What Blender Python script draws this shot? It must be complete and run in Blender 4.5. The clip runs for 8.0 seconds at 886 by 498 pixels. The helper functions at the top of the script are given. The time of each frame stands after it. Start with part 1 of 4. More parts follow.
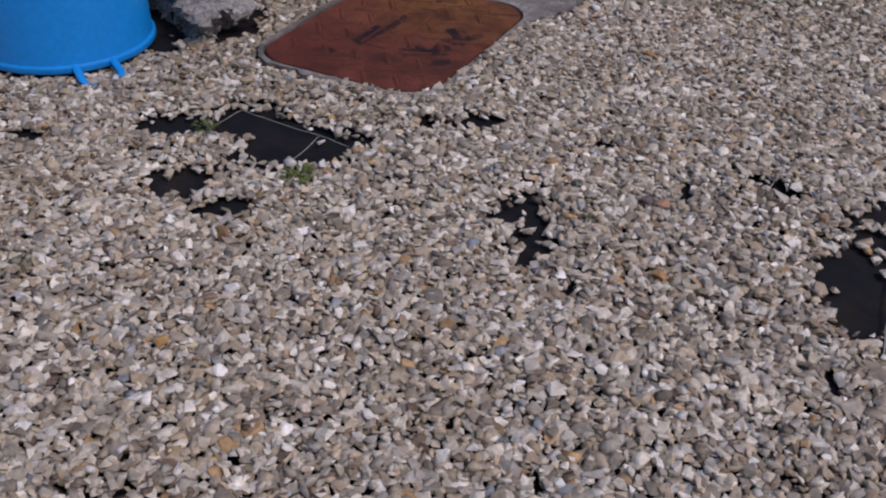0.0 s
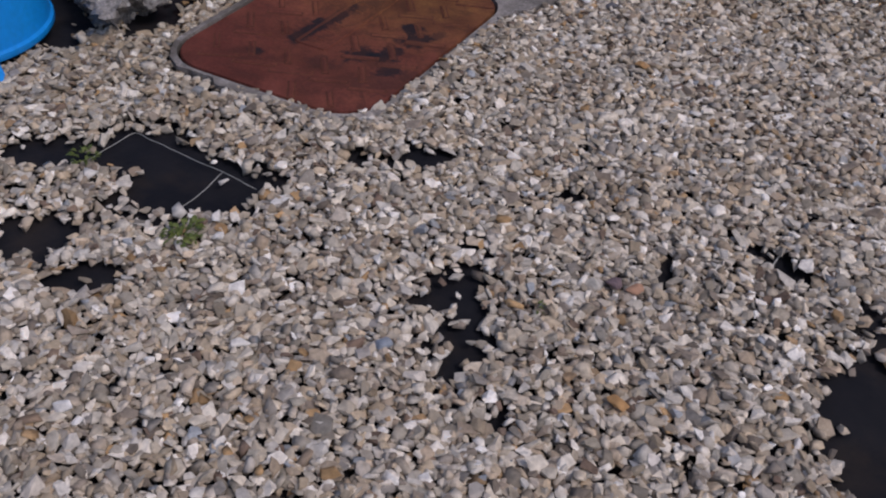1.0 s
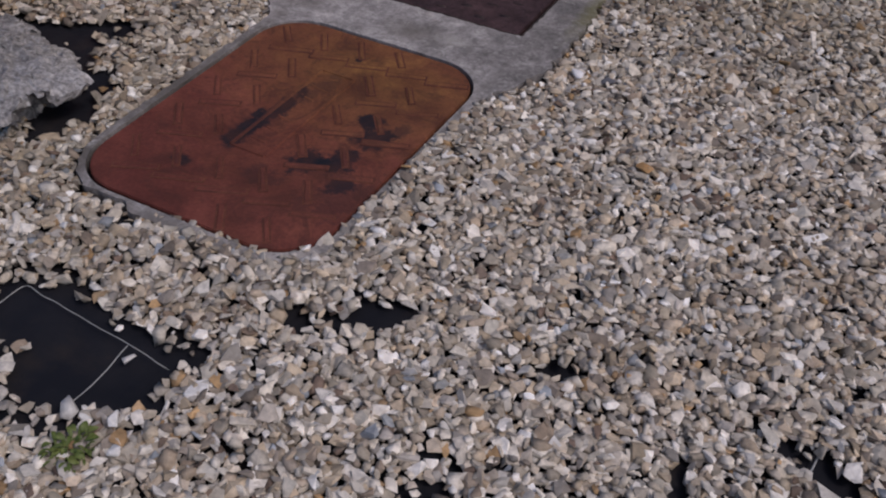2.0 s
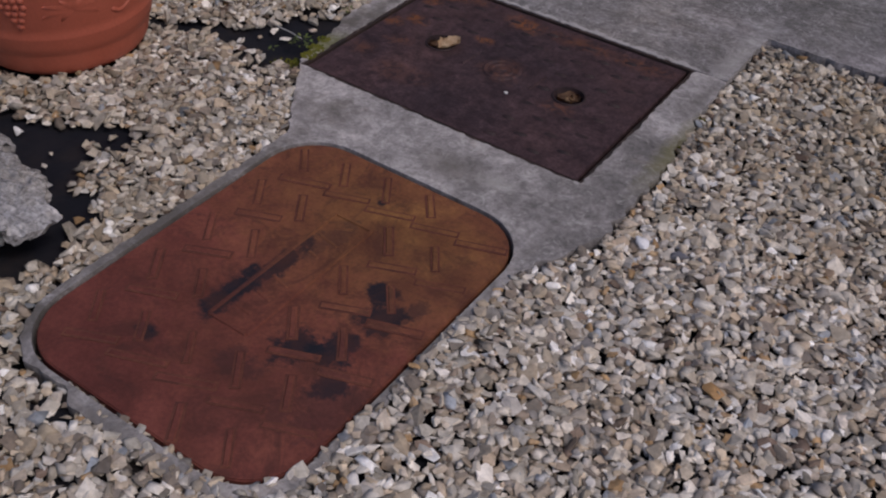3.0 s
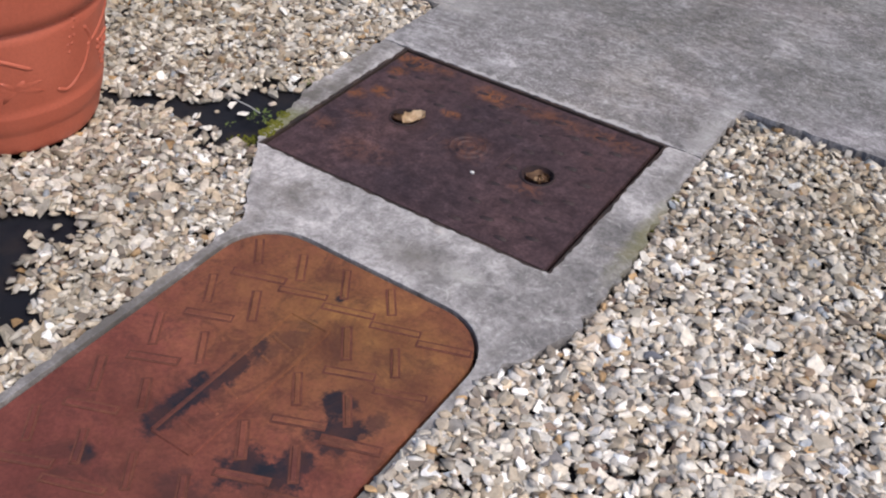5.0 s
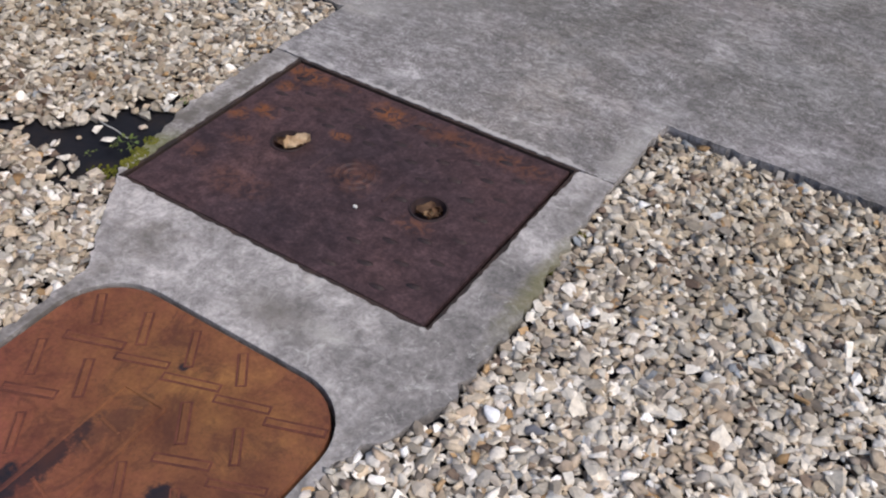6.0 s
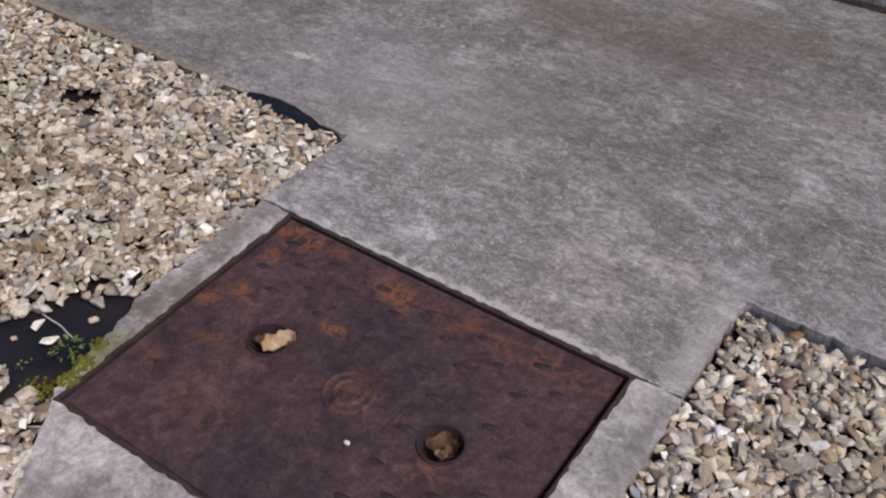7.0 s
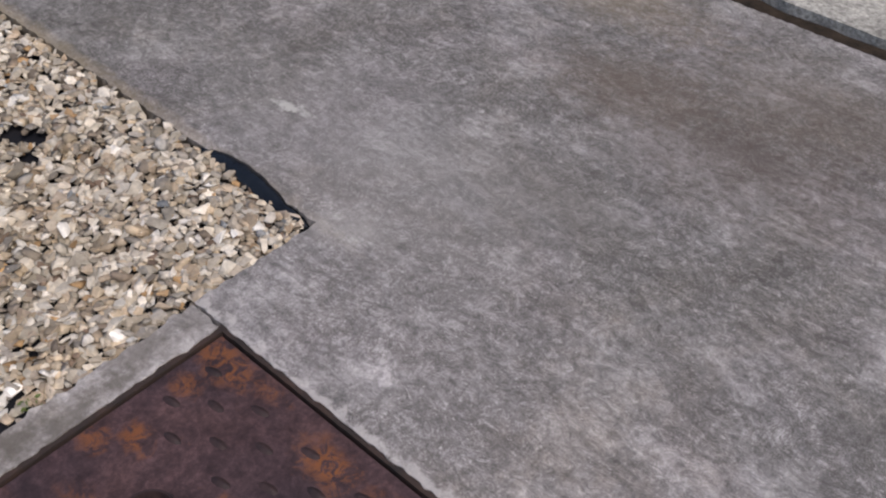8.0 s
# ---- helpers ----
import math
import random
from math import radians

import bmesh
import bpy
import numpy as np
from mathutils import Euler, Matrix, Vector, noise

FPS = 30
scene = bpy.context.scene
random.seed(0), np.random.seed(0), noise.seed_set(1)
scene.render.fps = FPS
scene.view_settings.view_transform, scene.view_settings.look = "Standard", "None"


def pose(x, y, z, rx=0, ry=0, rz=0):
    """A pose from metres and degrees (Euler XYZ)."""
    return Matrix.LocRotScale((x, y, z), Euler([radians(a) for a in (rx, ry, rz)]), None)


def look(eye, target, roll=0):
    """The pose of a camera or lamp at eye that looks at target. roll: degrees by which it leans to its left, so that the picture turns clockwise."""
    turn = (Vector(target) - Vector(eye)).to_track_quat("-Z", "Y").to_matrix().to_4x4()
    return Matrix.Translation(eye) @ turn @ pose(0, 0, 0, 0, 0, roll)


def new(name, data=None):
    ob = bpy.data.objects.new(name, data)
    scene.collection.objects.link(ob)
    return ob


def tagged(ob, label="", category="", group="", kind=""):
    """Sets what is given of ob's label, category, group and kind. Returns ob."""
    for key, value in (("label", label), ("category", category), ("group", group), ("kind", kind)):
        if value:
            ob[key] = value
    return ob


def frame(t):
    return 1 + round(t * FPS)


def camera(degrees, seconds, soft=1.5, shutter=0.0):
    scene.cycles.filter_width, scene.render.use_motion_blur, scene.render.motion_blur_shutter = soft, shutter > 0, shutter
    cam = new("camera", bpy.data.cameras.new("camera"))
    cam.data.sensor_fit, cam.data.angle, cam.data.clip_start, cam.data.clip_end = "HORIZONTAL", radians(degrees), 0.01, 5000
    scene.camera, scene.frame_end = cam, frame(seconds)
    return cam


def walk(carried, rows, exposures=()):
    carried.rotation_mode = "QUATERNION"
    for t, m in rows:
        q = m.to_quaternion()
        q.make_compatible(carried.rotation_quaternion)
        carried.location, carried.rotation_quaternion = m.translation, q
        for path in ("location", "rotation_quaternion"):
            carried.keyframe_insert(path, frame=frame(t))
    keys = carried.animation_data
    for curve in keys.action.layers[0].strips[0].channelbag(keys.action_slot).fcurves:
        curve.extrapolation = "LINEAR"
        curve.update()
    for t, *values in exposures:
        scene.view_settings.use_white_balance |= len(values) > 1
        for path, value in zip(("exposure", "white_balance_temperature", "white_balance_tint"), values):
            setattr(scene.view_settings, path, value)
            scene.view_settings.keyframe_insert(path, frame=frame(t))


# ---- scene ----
cam = camera(48.4, 8.0, soft=2.1)
PATH = [
    (0, (0.036, -0.081, 0.934), (-0.673, 1.408, -0.197), 2.1),
    (0.3, (0.022, 0.097, 0.918), (-0.666, 1.593, -0.217), 2.72),
    (0.5, (0.037, 0.196, 0.935), (-0.62, 1.682, -0.231), 3.2),
    (0.8, (0.011, 0.304, 0.918), (-0.696, 1.72, -0.305), 3.2),
    (1, (-0.026, 0.383, 0.924), (-0.729, 1.774, -0.328), 3.3),
    (1.2, (-0.094, 0.489, 0.929), (-0.788, 1.861, -0.351), 3.88),
    (1.5, (-0.155, 0.605, 0.952), (-0.867, 1.955, -0.34), 2.0),
    (1.7, (-0.174, 0.678, 0.963), (-0.822, 2.034, -0.356), 2.5),
    (2.8, (-0.264, 1.12, 0.969), (-1.074, 2.399, -0.338), 3.4),
    (3, (-0.331, 1.195, 0.978), (-1.142, 2.469, -0.333), 3.6),
    (3.2, (-0.359, 1.25, 0.984), (-1.209, 2.518, -0.308), 1.4),
    (3.5, (-0.398, 1.313, 1.013), (-1.269, 2.581, -0.266), 0.0),
    (3.8, (-0.421, 1.337, 1.008), (-1.317, 2.642, -0.216), 2.76),
    (4, (-0.399, 1.315, 1.013), (-1.31, 2.63, -0.188), 2.2),
    (4.2, (-0.402, 1.279, 1.008), (-1.298, 2.589, -0.209), 1.2),
    (5.3, (-0.355, 1.381, 1.021), (-1.131, 2.71, -0.256), 4.8),
    (5.5, (-0.334, 1.465, 1.03), (-1.101, 2.81, -0.236), 4.2),
    (5.8, (-0.343, 1.543, 1.016), (-1.07, 2.892, -0.271), 5.34),
    (6, (-0.349, 1.603, 0.998), (-1.114, 2.895, -0.323), 3.6),
    (6.2, (-0.401, 1.679, 1.016), (-1.167, 2.931, -0.343), 3.3),
    (6.5, (-0.483, 1.831, 1.008), (-1.297, 3.09, -0.316), 2.6),
    (6.8, (-0.522, 1.959, 1.009), (-1.382, 3.2, -0.302), -0.06),
    (7, (-0.561, 2.025, 0.994), (-1.42, 3.257, -0.327), -0.2),
    (7.2, (-0.561, 2.13, 0.971), (-1.481, 3.332, -0.336), -0.34),
    (7.5, (-0.587, 2.266, 0.974), (-1.499, 3.456, -0.349), 1.7),
    (7.8, (-0.638, 2.35, 0.972), (-1.57, 3.474, -0.396), 1.38),
    (8, (-0.679, 2.437, 0.944), (-1.648, 3.527, -0.425), 1.0),
]
EXPOSURES = [(0.0, -0.78, 6380, 20), (1.5, -0.80, 6380, 19), (2.8, -0.86, 6380, 19), (3.5, -0.28, 6340, 16), (4.2, 0.26, 6300, 13), (5.5, 0.35, 6420, 11), (6.0, 0.16, 6420, 11), (6.5, 0.04, 6450, 11), (7.2, 0.05, 6600, 13), (8.0, 0.08, 6600, 13)]
walk(cam, [(t, look(eye, target, roll)) for t, eye, target, roll in PATH], EXPOSURES)

# ---- daylight ----
world = bpy.data.worlds.new("sky")
scene.world = world
world.use_nodes = True
wn = world.node_tree
sky = wn.nodes.new("ShaderNodeTexSky")
sky.sky_type, sky.sun_disc = "NISHITA", False
SUN_UP, SUN_AZ = 54.0, 98.0          # degrees; azimuth clockwise from +y
sky.sun_elevation, sky.sun_rotation = radians(SUN_UP), radians(SUN_AZ)
sky.dust_density, sky.air_density = 3.0, 1.0
wn.links.new(sky.outputs[0], wn.nodes["Background"].inputs[0])
wn.nodes["Background"].inputs[1].default_value = 0.145
sun = new("sun", bpy.data.lights.new("sun", "SUN"))
sun.data.energy, sun.data.angle, sun.data.color = 1.7, radians(14), (1.0, 0.95, 0.88)
_away = Vector((math.sin(radians(SUN_AZ)) * math.cos(radians(SUN_UP)), math.cos(radians(SUN_AZ)) * math.cos(radians(SUN_UP)), math.sin(radians(SUN_UP))))
sun.matrix_world = look(_away * 20, (0, 0, 0))


# ---- materials ----
class Nodes:
    """A small helper to write node materials."""

    def __init__(self, name, rough=0.8, metal=0.0, spec=0.5):
        self.mat = bpy.data.materials.new(name)
        self.mat.use_nodes = True
        self.t = self.mat.node_tree
        self.bsdf = self.t.nodes["Principled BSDF"]
        self.bsdf.inputs["Roughness"].default_value = rough
        self.bsdf.inputs["Metallic"].default_value = metal
        self.bsdf.inputs["Specular IOR Level"].default_value = spec
        self.coord = self.t.nodes.new("ShaderNodeNewGeometry").outputs["Position"]

    def put(self, socket, value):
        if isinstance(value, bpy.types.NodeSocket):
            self.t.links.new(value, socket)
        else:
            if isinstance(value, tuple) and len(value) == 3 and socket.type == "RGBA":
                value = (*value, 1)
            elif isinstance(value, (int, float)) and socket.type == "RGBA":
                value = (value, value, value, 1)
            socket.default_value = value

    def scaled(self, sx, sy, sz, turn=0.0, coord=None):
        n = self.t.nodes.new("ShaderNodeMapping")
        self.put(n.inputs["Vector"], coord or self.coord)
        n.inputs["Scale"].default_value = (sx, sy, sz)
        n.inputs["Rotation"].default_value = (0, 0, radians(turn))
        return n.outputs[0]

    def noise(self, scale, detail=4, rough=0.55, coord=None, distort=0.0):
        n = self.t.nodes.new("ShaderNodeTexNoise")
        self.put(n.inputs["Vector"], coord or self.coord)
        n.inputs["Scale"].default_value, n.inputs["Detail"].default_value = scale, detail
        n.inputs["Roughness"].default_value, n.inputs["Distortion"].default_value = rough, distort
        return n.outputs["Fac"]

    def voronoi(self, scale, coord=None, feature="F1", out="Distance"):
        n = self.t.nodes.new("ShaderNodeTexVoronoi")
        n.feature = feature
        self.put(n.inputs["Vector"], coord or self.coord)
        n.inputs["Scale"].default_value = scale
        return n.outputs[out]

    def ramp(self, fac, stops, ease="LINEAR"):
        n = self.t.nodes.new("ShaderNodeValToRGB")
        n.color_ramp.interpolation = ease
        while len(n.color_ramp.elements) < len(stops):
            n.color_ramp.elements.new(0.5)
        for e, (p, c) in zip(n.color_ramp.elements, stops):
            e.position = p
            e.color = (*c, 1) if isinstance(c, tuple) else (c, c, c, 1)
        self.put(n.inputs[0], fac)
        return n.outputs[0]

    def mix(self, fac, a, b, how="MIX"):
        n = self.t.nodes.new("ShaderNodeMix")
        n.data_type, n.blend_type = "RGBA", how
        self.put(n.inputs[0], fac), self.put(n.inputs[6], a), self.put(n.inputs[7], b)
        return n.outputs[2]

    def math(self, how, a, b=0.0):
        n = self.t.nodes.new("ShaderNodeMath")
        n.operation = how
        self.put(n.inputs[0], a), self.put(n.inputs[1], b)
        return n.outputs[0]

    def spot(self, x, y, rx, ry, turn=0.0, ragged=0.35, soft=0.5):
        """1 inside an ellipse of the plan with a ragged, soft edge."""
        n = self.t.nodes.new("ShaderNodeMapping")
        n.vector_type = "TEXTURE"
        n.inputs["Location"].default_value = (x, y, 0)
        n.inputs["Rotation"].default_value = (0, 0, radians(turn))
        n.inputs["Scale"].default_value = (rx, ry, 1e3)
        self.put(n.inputs["Vector"], self.coord)
        d = self.t.nodes.new("ShaderNodeVectorMath")
        d.operation = "LENGTH"
        self.put(d.inputs[0], n.outputs[0])
        wob = self.math("MULTIPLY", self.math("SUBTRACT", self.noise(34, 6, 0.7), 0.5), ragged * 4)
        return self.ramp(self.math("MULTIPLY", self.math("ADD", d.outputs["Value"], wob), 0.5), [(max(0.0, 1 - soft) / 2, 1.0), ((1 + soft) / 2, 0.0)])

    def bump(self, height, depth, strength=1.0, under=None):
        n = self.t.nodes.new("ShaderNodeBump")
        n.inputs["Strength"].default_value, n.inputs["Distance"].default_value = strength, depth
        self.put(n.inputs["Height"], height)
        if under:
            self.put(n.inputs["Normal"], under)
        return n.outputs[0]

    def done(self, color, normal=None, rough=None):
        self.put(self.bsdf.inputs["Base Color"], color)
        if normal:
            self.put(self.bsdf.inputs["Normal"], normal)
        if rough is not None:
            self.put(self.bsdf.inputs["Roughness"], rough)
        return self.mat


def stone_material(name):
    m = Nodes(name, 0.8, spec=0.2)
    pick = m.t.nodes.new("ShaderNodeNewGeometry").outputs["Random Per Island"]
    base = m.ramp(pick, [(0.0, (0.50, 0.438, 0.357)), (0.13, (0.66, 0.597, 0.508)), (0.27, (0.30, 0.255, 0.215)), (0.35, (0.76, 0.705, 0.625)),
                         (0.50, (0.56, 0.462, 0.345)), (0.60, (0.83, 0.785, 0.725)), (0.70, (0.40, 0.37, 0.34)), (0.775, (0.57, 0.467, 0.36)),
                         (0.825, (0.71, 0.65, 0.568)), (0.90, (0.20, 0.145, 0.115)), (0.925, (0.90, 0.88, 0.85)), (0.968, (0.52, 0.34, 0.18)), (0.987, (0.36, 0.39, 0.43))], "CONSTANT")
    second = m.math("FRACT", m.math("MULTIPLY", pick, 91.7))
    base = m.mix(0.75, base, m.ramp(second, [(0, 0.45), (0.5, 0.97), (1, 1.5)]), "MULTIPLY")
    third = m.math("FRACT", m.math("MULTIPLY", pick, 517.3))
    base = m.mix(m.ramp(third, [(0.76, 0.0), (1.0, 0.55)]), base, (0.47, 0.355, 0.255))
    base = m.mix(m.ramp(third, [(0.0, 0.5), (0.2, 0.0)]), base, (0.33, 0.31, 0.26))
    # earth and algae on the older gravel round the pot, in drifts
    old = m.math("ADD", m.spot(-2.05, 2.75, 0.62, 0.55, 0, 0.3, 0.9), m.math("ADD", m.spot(-1.55, 1.75, 0.40, 0.36, 0, 0.3, 0.9), m.spot(-0.42, 2.92, 0.46, 0.30, -15, 0.3, 0.9)))
    drift = m.math("MULTIPLY", m.math("MINIMUM", old, 1.0), m.ramp(m.noise(7, 5, 0.7), [(0.3, 0.35), (0.6, 1.0)]))
    base = m.mix(m.math("MULTIPLY", drift, 0.62), base, m.mix(1.0, base, (0.52, 0.48, 0.38), "MULTIPLY"))
    base = m.mix(m.ramp(m.noise(3.3, 5, 0.7), [(0.54, 0.0), (0.72, 0.45)]), base, m.mix(1.0, base, (0.66, 0.56, 0.44), "MULTIPLY"))
    grain = m.noise(95, 3, 0.6)
    fine = m.noise(420, 3, 0.6)
    col = m.mix(0.6, base, m.ramp(grain, [(0.3, 0.5), (0.7, 1.2)]), "MULTIPLY")
    col = m.mix(m.ramp(m.noise(60, 2), [(0.6, 0.0), (0.78, 0.28)]), col, (0.42, 0.315, 0.21))
    return m.done(col, m.bump(fine, 0.0012, 0.6, m.bump(grain, 0.004, 0.5)))


def concrete_material(name, light, dark, warm=(0.20, 0.17, 0.135), grain=0.95):
    m = Nodes(name, 0.88, spec=0.2)
    cloud = m.noise(2.2, 6, 0.62, distort=0.4)
    blotch = m.noise(9, 5, 0.65)
    fine = m.noise(130, 4, 0.7)
    col = m.mix(m.ramp(cloud, [(0.38, 0.0), (0.62, 1.0)]), dark, light)
    mottle = m.noise(6.5, 6, 0.7, distort=1.0)
    col = m.mix(0.8, col, m.ramp(mottle, [(0.33, 0.62), (0.5, 1.0), (0.66, 1.28)]), "MULTIPLY")
    col = m.mix(0.75, col, m.ramp(blotch, [(0.28, 0.6), (0.7, 1.25)]), "MULTIPLY")
    col = m.mix(m.ramp(m.noise(3.4, 4, 0.7, distort=0.8), [(0.56, 0.0), (0.74, 0.55)]), col, warm)
    patchy = m.noise(38, 6, 0.75, distort=0.6)
    col = m.mix(grain * 0.9, col, m.ramp(patchy, [(0.32, 0.62), (0.5, 1.0), (0.7, 1.4)]), "MULTIPLY")
    col = m.mix(grain, col, m.ramp(fine, [(0.32, 0.5), (0.5, 1.0), (0.68, 1.5)]), "MULTIPLY")
    pits = m.ramp(m.voronoi(70), [(0.0, 0.0), (0.12, 1.0)])
    col = m.mix(0.35, col, pits, "MULTIPLY")
    normal = m.bump(fine, 0.003, 0.7)
    col = m.mix(m.ramp(m.noise(34, 5, 0.75), [(0.60, 0.0), (0.70, 0.5)]), col, (0.44, 0.43, 0.42))
    return m, col, normal


def path_material():
    """Brushed concrete, worn by feet: grains, broom strokes, dark creases, pale scuffs and brown stains."""
    m = Nodes("brushed_path_concrete", 0.88, spec=0.2)
    wide, blot = m.noise(1.7, 5, 0.6, distort=0.5), m.noise(1.0, 7, 0.72, m.scaled(8, 13, 10, 8), 1.0)
    mid, small, fine = m.noise(1.0, 6, 0.74, m.scaled(34, 46, 40, 8), 1.2), m.noise(95, 5, 0.75, distort=0.6), m.noise(260, 3, 0.7)
    col = m.ramp(wide, [(0.36, (0.205, 0.197, 0.192)), (0.64, (0.258, 0.250, 0.252))])
    earth = m.math("MULTIPLY", m.ramp(m.noise(2.3, 6, 0.7, distort=0.9), [(0.46, 0.0), (0.66, 0.55)]), m.ramp(m.noise(19, 6, 0.75), [(0.36, 0.25), (0.6, 1.0)]))
    col = m.mix(earth, col, (0.205, 0.172, 0.138))
    lilac = m.ramp(m.noise(3.1, 5, 0.65), [(0.48, 0.0), (0.66, 0.6)])
    col = m.mix(lilac, col, (0.262, 0.243, 0.252))
    col = m.mix(1.0, col, m.ramp(blot, [(0.36, 0.72), (0.5, 1.0), (0.64, 1.27)]), "MULTIPLY")
    col = m.mix(1.0, col, m.ramp(mid, [(0.35, 0.60), (0.5, 1.0), (0.65, 1.42)]), "MULTIPLY")
    col = m.mix(0.65, col, m.ramp(small, [(0.30, 0.55), (0.5, 1.0), (0.70, 1.45)]), "MULTIPLY")
    col = m.mix(0.4, col, m.ramp(fine, [(0.30, 0.55), (0.5, 1.0), (0.70, 1.45)]), "MULTIPLY")
    lines = m.noise(1.0, 4, 0.65, m.scaled(11, 105, 30, 5), 0.9)
    worn_off = m.ramp(m.noise(3.7, 5, 0.65), [(0.48, 0.0), (0.62, 1.0)])
    strokes = m.mix(worn_off, 0.5, lines)
    col = m.mix(1.0, col, m.ramp(strokes, [(0.33, 0.76), (0.5, 1.0), (0.66, 1.24)]), "MULTIPLY")
    where = m.ramp(m.noise(4.6, 5, 0.65), [(0.42, 0.0), (0.52, 1.0)])
    for sx, sy, turn, k in ((13, 22, 25, 0.85), (24, 13, -35, 0.65)):
        crease = m.ramp(m.noise(1.0, 8, 0.82, m.scaled(sx, sy, 20, turn), 2.4), [(0.450, 0.0), (0.488, 1.0), (0.526, 0.0)])
        col = m.mix(m.math("MULTIPLY", m.math("MULTIPLY", crease, where), k), col, (0.085, 0.079, 0.074))
    pit = m.ramp(m.noise(1.0, 7, 0.8, m.scaled(44, 70, 50, -15), 1.6), [(0.345, 1.0), (0.40, 0.0)])
    col = m.mix(m.math("MULTIPLY", pit, 0.75), col, (0.075, 0.07, 0.067))
    flake = m.ramp(m.noise(1.0, 8, 0.8, m.scaled(22, 34, 25, 30), 2.2), [(0.58, 0.0), (0.65, 0.75)])
    col = m.mix(flake, col, (0.39, 0.375, 0.37))
    speck = m.ramp(m.noise(125, 4, 0.7, distort=0.5), [(0.62, 0.0), (0.68, 0.6)])
    col = m.mix(speck, col, (0.43, 0.415, 0.41))
    return m, col, m.bump(fine, 0.003, 0.6, m.bump(strokes, 0.004, 0.5, m.bump(mid, 0.004, 0.5)))


M_STONE = stone_material("gravel_stone")

_m, _c, _n = path_material()
for _x, _y, _rx, _ry, _k, _col in ((-1.16, 3.66, 0.26, 0.11, 0.62, (0.105, 0.083, 0.07)), (-1.12, 3.87, 0.24, 0.09, 0.5, (0.125, 0.098, 0.08)), (-1.40, 3.71, 0.13, 0.07, 0.45, (0.15, 0.115, 0.09)), (-1.32, 3.40, 0.16, 0.05, 0.4, (0.12, 0.11, 0.10)),
                                   (-1.62, 3.95, 0.22, 0.07, 0.5, (0.25, 0.20, 0.14)), (-2.35, 3.108, 0.65, 0.014, 0.5, (0.33, 0.265, 0.165)), (-1.55, 3.28, 0.30, 0.13, 0.35, (0.36, 0.345, 0.345))):
    _c = _m.mix(_m.math("MULTIPLY", _m.spot(_x, _y, _rx * 0.8, _ry, 0, 0.7, 0.9), _k), _c, _col)
_c = _m.mix(_m.math("MULTIPLY", _m.spot(-1.15, 3.00, 0.46, 0.16, 0, 0.35, 1.0), 0.5), _c, _m.mix(1.0, _c, (1.75, 1.70, 1.74), "MULTIPLY"))
_c = _m.mix(_m.math("MULTIPLY", _m.spot(-1.765, 3.268, 0.034, 0.010, 14, 1.4, 0.35), 0.75), _c, (0.52, 0.51, 0.49))
_c = _m.mix(_m.math("MULTIPLY", _m.spot(-1.47, 3.13, 0.05, 0.03, 20, 0.8, 0.9), 0.35), _c, (0.50, 0.48, 0.46))
_c = _m.mix(_m.math("MULTIPLY", _m.spot(-1.15, 2.891, 0.40, 0.009, 0, 2.2, 0.5), 0.6), _c, (0.55, 0.52, 0.51))
_c = _m.mix(_m.math("MULTIPLY", _m.spot(-0.80, 2.98, 0.02, 0.12, 0, 0.6, 0.9), 0.5), _c, (0.48, 0.46, 0.44))
M_PATH = _m.done(_c, _n)

_m, _c, _n = concrete_material("weathered_surround_concrete", (0.40, 0.376, 0.370), (0.28, 0.262, 0.255), (0.33, 0.275, 0.20), 0.35)
_c = _m.mix(0.4, _c, _m.ramp(_m.noise(11, 6, 0.72, distort=1.2), [(0.34, 0.6), (0.5, 1.0), (0.64, 1.35)]), "MULTIPLY")
_c = _m.mix(_m.ramp(_m.noise(21, 7, 0.78, distort=1.5), [(0.63, 0.0), (0.70, 0.5)]), _c, (0.16, 0.135, 0.11))
_c = _m.mix(1.0, _c, _m.ramp(_m.noise(5.5, 6, 0.7, distort=0.9), [(0.36, 0.72), (0.5, 1.0), (0.64, 1.22)]), "MULTIPLY")
_c = _m.mix(1.0, _c, _m.ramp(_m.noise(42, 7, 0.76, distort=1.2), [(0.36, 0.70), (0.5, 1.0), (0.64, 1.28)]), "MULTIPLY")
_c = _m.mix(_m.ramp(_m.noise(29, 7, 0.78, distort=1.0), [(0.58, 0.0), (0.64, 0.6)]), _c, (0.50, 0.485, 0.46))
_c = _m.mix(_m.math("MULTIPLY", _m.spot(-1.045, 2.325, 0.05, 0.03, 0, 0.3, 0.8), 0.75), _c, (0.15, 0.135, 0.12))
_c = _m.mix(_m.math("MULTIPLY", _m.spot(-0.96, 2.335, 0.03, 0.014, 0, 0.8, 0.8), 0.45), _c, (0.50, 0.48, 0.45))
_c = _m.mix(_m.math("MULTIPLY", _m.spot(-1.478, 2.50, 0.03, 0.055, -15, 0.6, 0.6), 0.7), _c, (0.13, 0.14, 0.03))
_c = _m.mix(_m.math("MULTIPLY", _m.spot(-0.765, 2.62, 0.02, 0.12, 0, 0.5, 0.6), 0.6), _c, (0.16, 0.15, 0.05))
